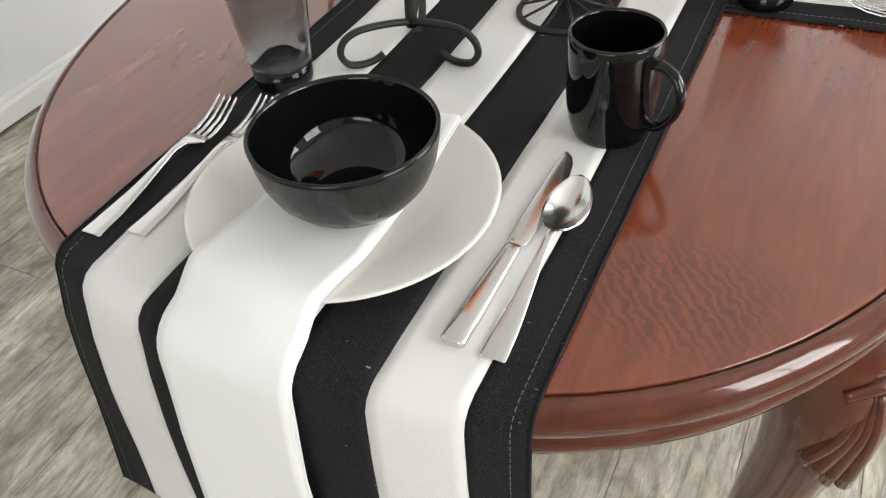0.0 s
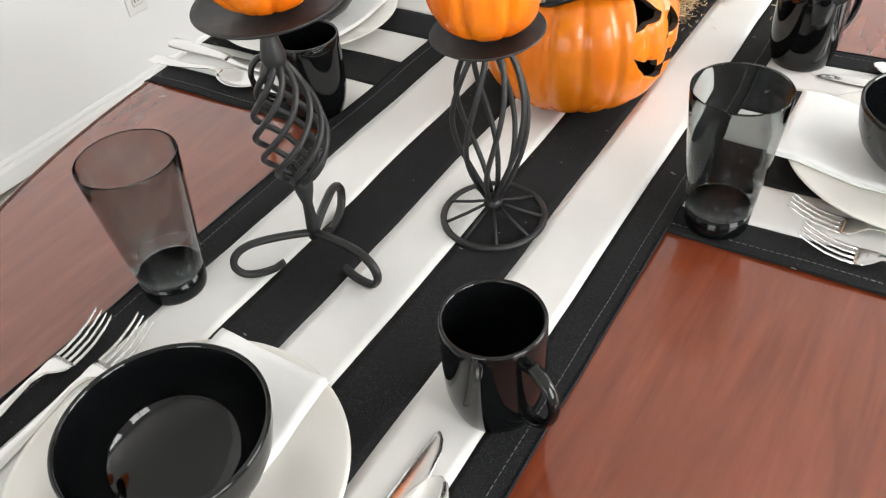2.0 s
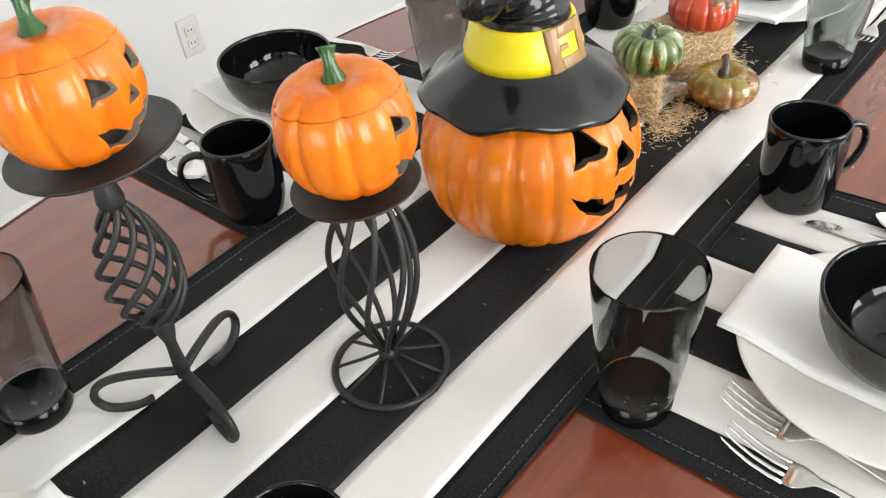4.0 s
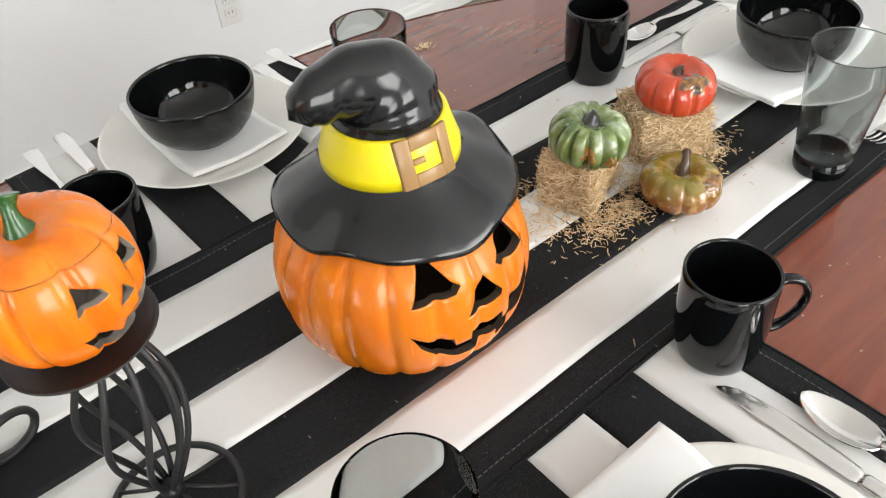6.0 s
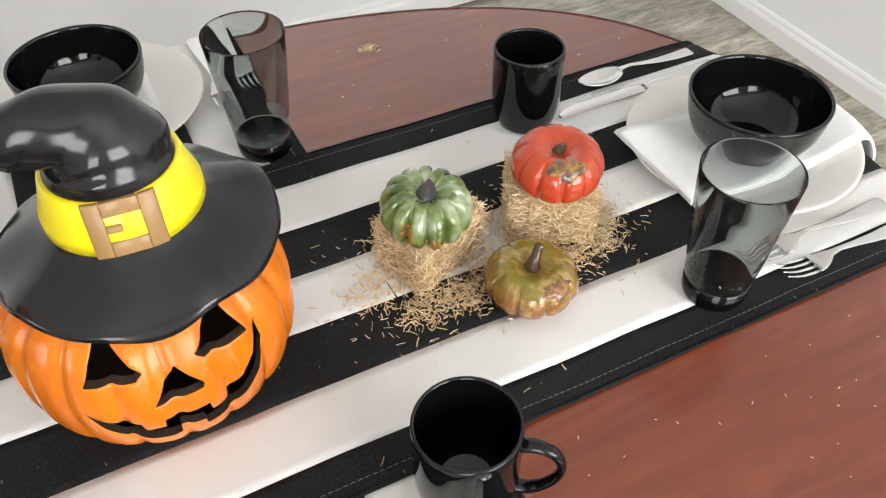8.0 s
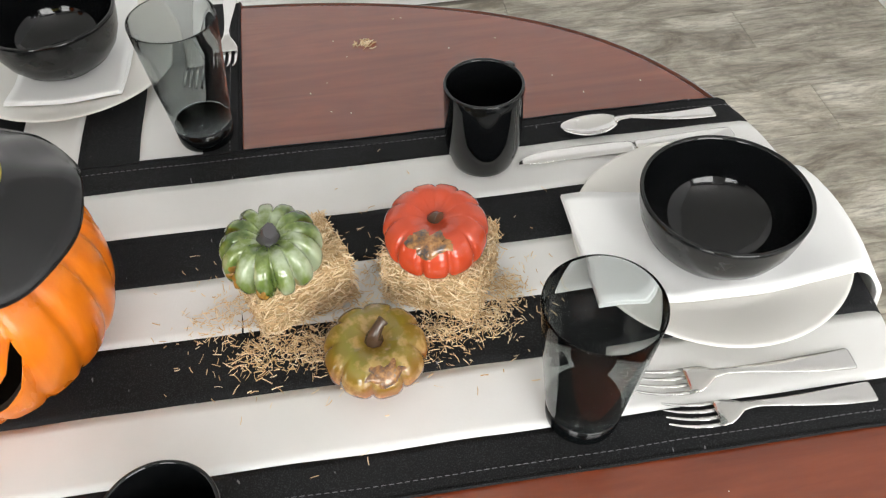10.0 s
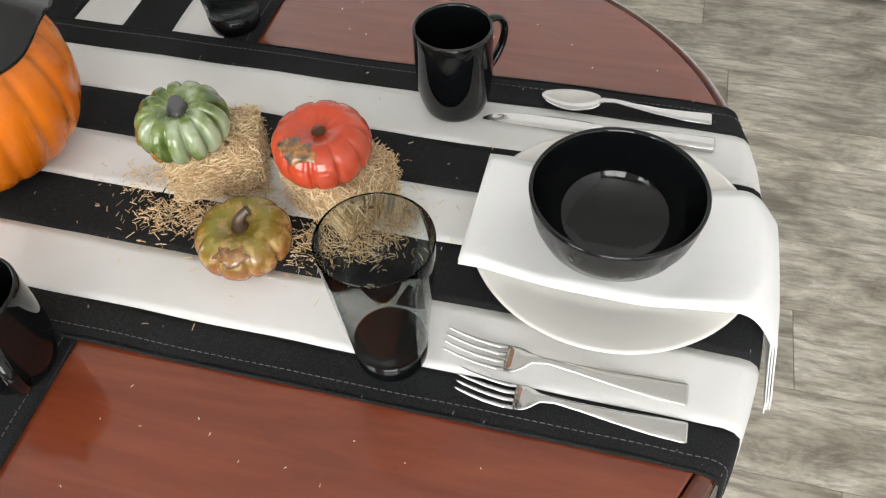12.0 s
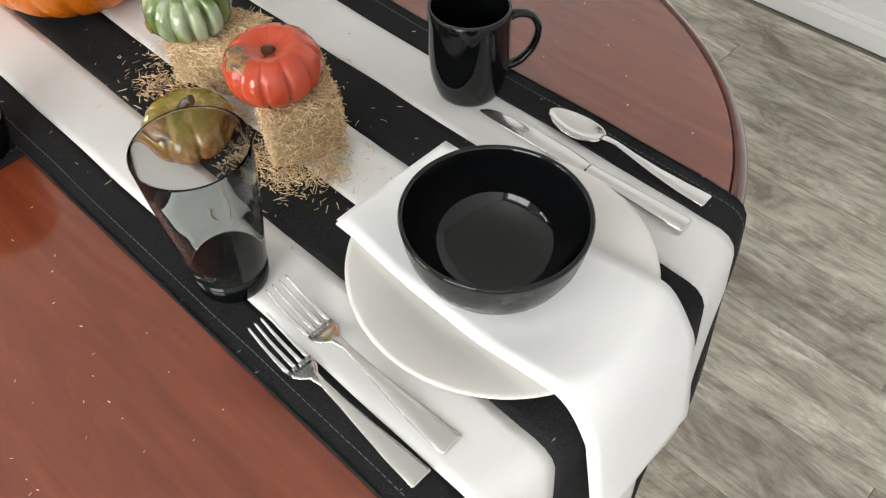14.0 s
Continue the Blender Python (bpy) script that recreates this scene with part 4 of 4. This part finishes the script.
def twist_rods(n, z0, z1, r_end, r_mid, turn, radius, peak=0.5, sides=8):
    rods = []
    for i in range(n):
        pts = []
        for j in range(25):
            k = j / 24
            kk = k ** (math.log(0.5) / math.log(peak))
            r = r_end + (r_mid - r_end) * math.sin(math.pi * kk) ** 0.85
            a = 2 * math.pi * i / n + turn * k
            pts.append((r * math.cos(a), r * math.sin(a), z0 + (z1 - z0) * k))
        rods.append(tube(pts, radius, sides))
    return rods


def scroll_stand(m, height):
    t = thing("candle_stand", "black iron candle stand with twisted basket stem and scroll feet", "candle holder", m)
    for a in (140, 262, 20):
        path = spline([(0.0, 0, 0.036), (0.03, 0, 0.0405), (0.058, 0, 0.041), (0.074, 0, 0.034), (0.0795, 0, 0.021), (0.073, 0, 0.0085), (0.06, 0, 0.004), (0.045, 0, 0.0045), (0.034, 0, 0.009)], 6)
        leg = part("scroll_foot", tube(path, 0.0045, 8, flat=0.8), IRON, t)
        leg.matrix_basis = pose(0, 0, 0, 0, 0, a)
    part("stem", lathe([(0, 0.03), (0.006, 0.031), (0.0062, 0.045), (0.0052, 0.06), (0.0048, 0.072), (0.008, 0.085), (0.0092, 0.094), (0.008, 0.101), (0.006, 0.104), (0, 0.105)], 20), IRON, t)
    top = height - 0.004
    for rod in twist_rods(8, 0.098, top - 0.052, 0.005, 0.030, radians(215), 0.0028, 0.42):
        part("basket_rod", rod, IRON, t)
    part("neck", lathe([(0, top - 0.058), (0.0085, top - 0.057), (0.0105, top - 0.048), (0.0085, top - 0.038), (0.0068, top - 0.03), (0.0062, top - 0.012), (0.0068, top - 0.002), (0, top - 0.002)], 20), IRON, t)
    dish = part("plate", lathe([(0, top - 0.002), (0.045, top - 0.002), (0.0585, top), (0.0605, top + 0.0022), (0.0595, top + 0.0032), (0.055, top + 0.0022), (0, top + 0.0016)], 72), IRON, t)
    dish.matrix_basis = pose(0.002, -0.009, top) @ pose(0, 0, 0, -2, -3, 0) @ pose(0, 0, -top)
    return t


def wheel_stand(m, height):
    t = thing("candle_stand", "black iron candle stand with bulbous wire stem and spoked wheel base", "candle holder", m)
    ring = [(0.0505 * math.cos(2 * math.pi * i / 72), 0.0505 * math.sin(2 * math.pi * i / 72), 0.0034) for i in range(72)]
    part("base_ring", tube(ring, 0.0034, 10, closed=True), IRON, t)
    for i in range(9):
        a = 2 * math.pi * (i + 0.3) / 9
        part("spoke", tube([(0.004 * math.cos(a), 0.004 * math.sin(a), 0.021), (0.025 * math.cos(a), 0.025 * math.sin(a), 0.0125), (0.0495 * math.cos(a), 0.0495 * math.sin(a), 0.0045)], 0.0017, 6), IRON, t)
    part("hub", lathe([(0, 0.013), (0.0085, 0.014), (0.0098, 0.02), (0.0085, 0.0265), (0.005, 0.029), (0, 0.0295)], 20), IRON, t)
    top = height - 0.004
    for rod in twist_rods(8, 0.027, top - 0.001, 0.0065, 0.035, radians(75), 0.0026, 0.54):
        part("wire", rod, IRON, t)
    dish = part("plate", lathe([(0, top - 0.002), (0.034, top - 0.0015), (0.0455, top), (0.049, top + 0.003), (0.0483, top + 0.0042), (0.044, top + 0.0022), (0, top + 0.0016)], 72), IRON, t)
    dish.matrix_basis = pose(-0.006, -0.004, top) @ pose(0, 0, 0, -2.5, -2.5, 0) @ pose(0, 0, -top)
    return t


H1, H2 = 0.272, 0.210
scroll_stand(pose(-0.317, 0.019, CLOTH), H1)
wheel_stand(pose(-0.1855, -0.1005, CLOTH), H2)
small_lantern(pose(-0.322, 0.000, CLOTH + H1 - 0.0005, -2, -3, 27), 0.0500, 0.093, "small pumpkin lanterns")
small_lantern(pose(-0.189, -0.105, CLOTH + H2 - 0.0005, -2.5, -2.5, 33), 0.0505, 0.092, "small pumpkin lanterns")

# ---------------------------------------------------------------- hay bales and ceramic gourds


def straw_bits(bm, p, way, length, r):
    way = Vector(way).normalized()
    side = way.orthogonal().normalized()
    bend = side * random.uniform(-0.12, 0.12) * length
    a, b, c = Vector(p) - way * length / 2, Vector(p) + bend, Vector(p) + way * length / 2
    up = way.cross(side)
    rings = [[bm.verts.new(q + side * r * x + up * r * 0.6 * y) for x, y in ((1, 0), (-0.5, 0.86), (-0.5, -0.86))] for q in (a, b, c)]
    for u, v in zip(rings, rings[1:]):
        for k in range(3):
            bm.faces.new((u[k], u[(k + 1) % 3], v[(k + 1) % 3], v[k]))


def hay_bale(m, sx, sy, sz, n, seed):
    random.seed(seed)
    t = thing("hay_bale", "miniature straw bale under a ceramic pumpkin", "hay bale", m, "straw bales")
    core = box(-sx / 2, -sy / 2, 0.001, sx / 2, sy / 2, sz, 0.006, 2)
    bmesh.ops.subdivide_edges(core, edges=core.edges, cuts=5, use_grid_fill=True)
    for v in core.verts:
        v.co += v.co.normalized() * 0.004 * noise.noise(v.co * 70)
        v.co.z = max(v.co.z, 0.0005)
    part("packed_straw", smooth(core), STRAW_CORE, t)
    bm = bmesh.new()
    for i in range(n):
        f = random.random()
        x, y, z = random.uniform(-1, 1) * sx / 2, random.uniform(-1, 1) * sy / 2, random.uniform(0.03, 1) * sz
        if f < 0.3:
            x = math.copysign(sx / 2, x)
            nrm = Vector((math.copysign(1, x), 0, 0))
        elif f < 0.65:
            y = math.copysign(sy / 2, y)
            nrm = Vector((0, math.copysign(1, y), 0))
        else:
            z = sz
            nrm = Vector((0, 0, 1))
        way = Vector((random.gauss(0, 1), random.gauss(0, 1), random.gauss(0, 0.7)))
        way -= nrm * way.dot(nrm) * random.uniform(0.35, 1.0)
        ln = random.uniform(0.004, 0.017)
        p = Vector((x, y, z)) + nrm * random.uniform(-0.001, 0.0035)
        p.z = max(p.z, ln * 0.3 + 0.002)
        straw_bits(bm, p, way, ln, random.uniform(0.00032, 0.00068))
    ob = part("loose_straw", bm, STRAW, t)
    ob["kind"] = "stuff"
    return t


hay_bale(pose(0.332, -0.052, CLOTH, 0, 0, 21), 0.084, 0.060, 0.061, 3600, 11)
hay_bale(pose(0.462, -0.060, CLOTH, 0, 0, -27), 0.082, 0.066, 0.064, 3600, 12)


def straw_scatter():
    random.seed(5)
    bm = bmesh.new()
    heaps = [(0.345, -0.112, 0.023, 420), (0.295, -0.112, 0.024, 250), (0.318, -0.105, 0.022, 130), (0.262, -0.075, 0.028, 170), (0.385, -0.088, 0.02, 260), (0.275, -0.055, 0.022, 80), (0.295, -0.015, 0.02, 60), (0.455, -0.115, 0.025, 420), (0.495, -0.108, 0.02, 300), (0.518, -0.07, 0.018, 260), (0.415, -0.035, 0.025, 200), (0.512, -0.088, 0.019, 190), (0.40, -0.06, 0.10, 110), (0.36, -0.21, 0.12, 16)]
    for hx, hy, s, n in heaps:
        for _ in range(n):
            k = 1.0 if random.random() < 0.8 else 2.2
            x, y = random.gauss(hx, s * 0.6 * k), random.gauss(hy, s * 0.5 * k)
            if not -0.25 < y < 0.14:
                continue
            d = math.hypot(x - hx, y - hy) / s
            z = CLOTH + lift(x - 0.07) + 0.0012 + random.uniform(0, 0.005) * max(1 - d, 0) * (n > 150)
            straw_bits(bm, (x, y, z), (random.gauss(0, 1), random.gauss(0, 1), random.gauss(0, 0.12)), random.uniform(0.002, 0.010), random.uniform(0.0003, 0.00062))
    ob = new("scattered_straw", mesh_of("scattered_straw", bm, STRAW))
    tagged(ob, "loose straw crumbs scattered on the runner", "straw", kind="stuff")


straw_scatter()


def leaf_relief(pt, ang, k0, wide, tall):
    """A raised five-lobed leaf that hugs a gourd's surface round the turn ang and the height share k0."""
    bm = bmesh.new()
    n = 40
    mid = bm.verts.new(pt(ang, k0, -0.0016))
    rings = []
    for share, out in ((0.35, 0.0019), (0.7, 0.0015), (1.0, -0.0008)):
        ring = []
        for i in range(n):
            f = 2 * math.pi * i / n
            r = share * (0.70 + 0.30 * abs(math.cos(2.5 * (f + math.pi / 2))) ** 0.8) * (1 + 0.12 * math.sin(7 * f + ang * 3))
            vein = 0.0007 * abs(math.cos(2.5 * (f + math.pi / 2))) * share
            ring.append(bm.verts.new(pt(ang + wide * r * math.cos(f), k0 + tall * r * math.sin(f), -out - vein)))
        rings.append(ring)
    for i in range(n):
        bm.faces.new((mid, rings[0][i], rings[0][(i + 1) % n]))
        for u, v in zip(rings, rings[1:]):
            bm.faces.new((u[i], v[i], v[(i + 1) % n], u[(i + 1) % n]))
    bmesh.ops.recalc_face_normals(bm, faces=bm.faces)
    return smooth(bm)


def ceramic_gourd(name, label, m, radius, height, ribs, depth, mat, stem_mat, stem, leaf_mat, leaf_at, power=0.4, sharp=2.0, dip=0.25, stem_r=0.0058):
    t = thing(name, label, "pumpkin", m, "ceramic gourds")
    part("body", gourd(radius, height, ribs, depth, ribs * 14, 36, power, dip, sharp=sharp), mat, t)
    part("stem", tube(spline(stem, 5), lambda q: stem_r * (1 - 0.35 * q + 0.7 * (1 - q) ** 3 + (0.2 if q > 0.85 else 0)), 9), stem_mat, t, "dark metallic stem")
    pt = gourd_surface(radius, height, ribs, depth, power, dip, sharp)
    for ang, k0, wide, tall in leaf_at:
        part("leaf", leaf_relief(pt, radians(ang), k0, wide, tall), leaf_mat, t, "raised metallic leaf")
    return t


ceramic_gourd("green_pumpkin", "small lustrous green ceramic pumpkin on a straw bale", pose(0.321, -0.068, CLOTH + 0.0600, 4, 0, 10), 0.0425, 0.056, 13, 0.25, GREEN, PEWTER,
              [(0, 0, 0.040), (0.0005, 0, 0.047), (0.001, -0.001, 0.052), (0.002, -0.002, 0.0548), (0.0026, -0.0026, 0.0556)], AMBER, [(-150, 0.52, 0.20, 0.11), (-114, 0.43, 0.16, 0.09)], stem_r=0.0078)
ceramic_gourd("red_pumpkin", "small glossy red ceramic pumpkin on a straw bale", pose(0.457, -0.072, CLOTH + 0.0625, 3, 0, 0), 0.0440, 0.056, 11, 0.10, RED, BRONZE,
              [(0, 0, 0.040), (0.0, -0.0005, 0.044), (0.0015, -0.002, 0.0475), (0.003, -0.004, 0.048)], LEAF, [(-109, 0.765, 0.72, 0.135)], sharp=3.0, stem_r=0.0062)
ceramic_gourd("amber_pumpkin", "small olive and amber mottled ceramic pumpkin on the runner", pose(0.395, -0.139, CLOTH - 0.0002, 0, 0, 0), 0.0440, 0.050, 9, 0.10, OLIVE, BRONZE,
              [(0, 0, 0.036), (0.0, 0.0, 0.044), (0.002, 0.0, 0.050), (0.006, 0.003, 0.056), (0.010, 0.006, 0.058)], LEAF, [(-80, 0.70, 0.50, 0.12)], sharp=2.6)


def crumbs():
    """Tiny flakes of straw on the bare tabletop."""
    random.seed(9)
    bm = bmesh.new()
    for _ in range(40):
        x, y = random.uniform(0.33, 0.78), random.uniform(-0.45, -0.285)
        if edge_y(x) - 0.03 > abs(y - TY):
            straw_bits(bm, (x, y, TOP + 0.0009), (random.gauss(0, 1), random.gauss(0, 1), 0), random.uniform(0.001, 0.003), 0.0004)
    for _ in range(22):
        x, y = random.uniform(0.33, 0.75), random.uniform(0.18, 0.42)
        if edge_y(x) - 0.03 > abs(y - TY):
            straw_bits(bm, (x, y, TOP + 0.0009), (random.gauss(0, 1), random.gauss(0, 1), 0), random.uniform(0.001, 0.003), 0.0005)
    for _ in range(30):
        straw_bits(bm, (random.gauss(0.424, 0.005), random.gauss(0.335, 0.004), TOP + 0.0012), (random.gauss(0.6, 1), random.gauss(1, 0.6), 0), random.uniform(0.004, 0.014), 0.0008)
    tagged(new("straw_crumbs", mesh_of("straw_crumbs", bm, STRAW)), "few dry straw flakes lying on the bare tabletop", "straw", kind="stuff")


crumbs()

# ---------------------------------------------------------------- floor
PW, PL = 0.182, 1.22
floor = tagged(new("floor", mesh_of("floor", box(RX0, RY0, -0.05, RX1, RY1, -0.0032), GROUT)), "weathered grey wood-look vinyl plank floor", "floor", kind="structure")


def planks():
    random.seed(3)
    shared = {}
    y = RY1 - 0.03
    row = 0
    while y > RY0 + 0.02:
        y0 = max(y - PW, RY0)
        x = RX0 - (row * 0.47 % 1.0) * PL
        while x < RX1:
            a, b = max(x, RX0), min(x + PL, RX1)
            if b - a > 0.03:
                key = (round(b - a, 3), round(y - y0, 3))
                if key not in shared:
                    shared[key] = mesh_of("plank", box(0.0006, 0.0006, -0.003, key[0] - 0.0006, key[1] - 0.0006, 0.0, 0.0009, 1), PLANK)
                p = new("plank", shared[key])
                p.parent = floor
                p.location = (a, y0, 0)
            x += PL
        y -= PW
        row += 1


planks()
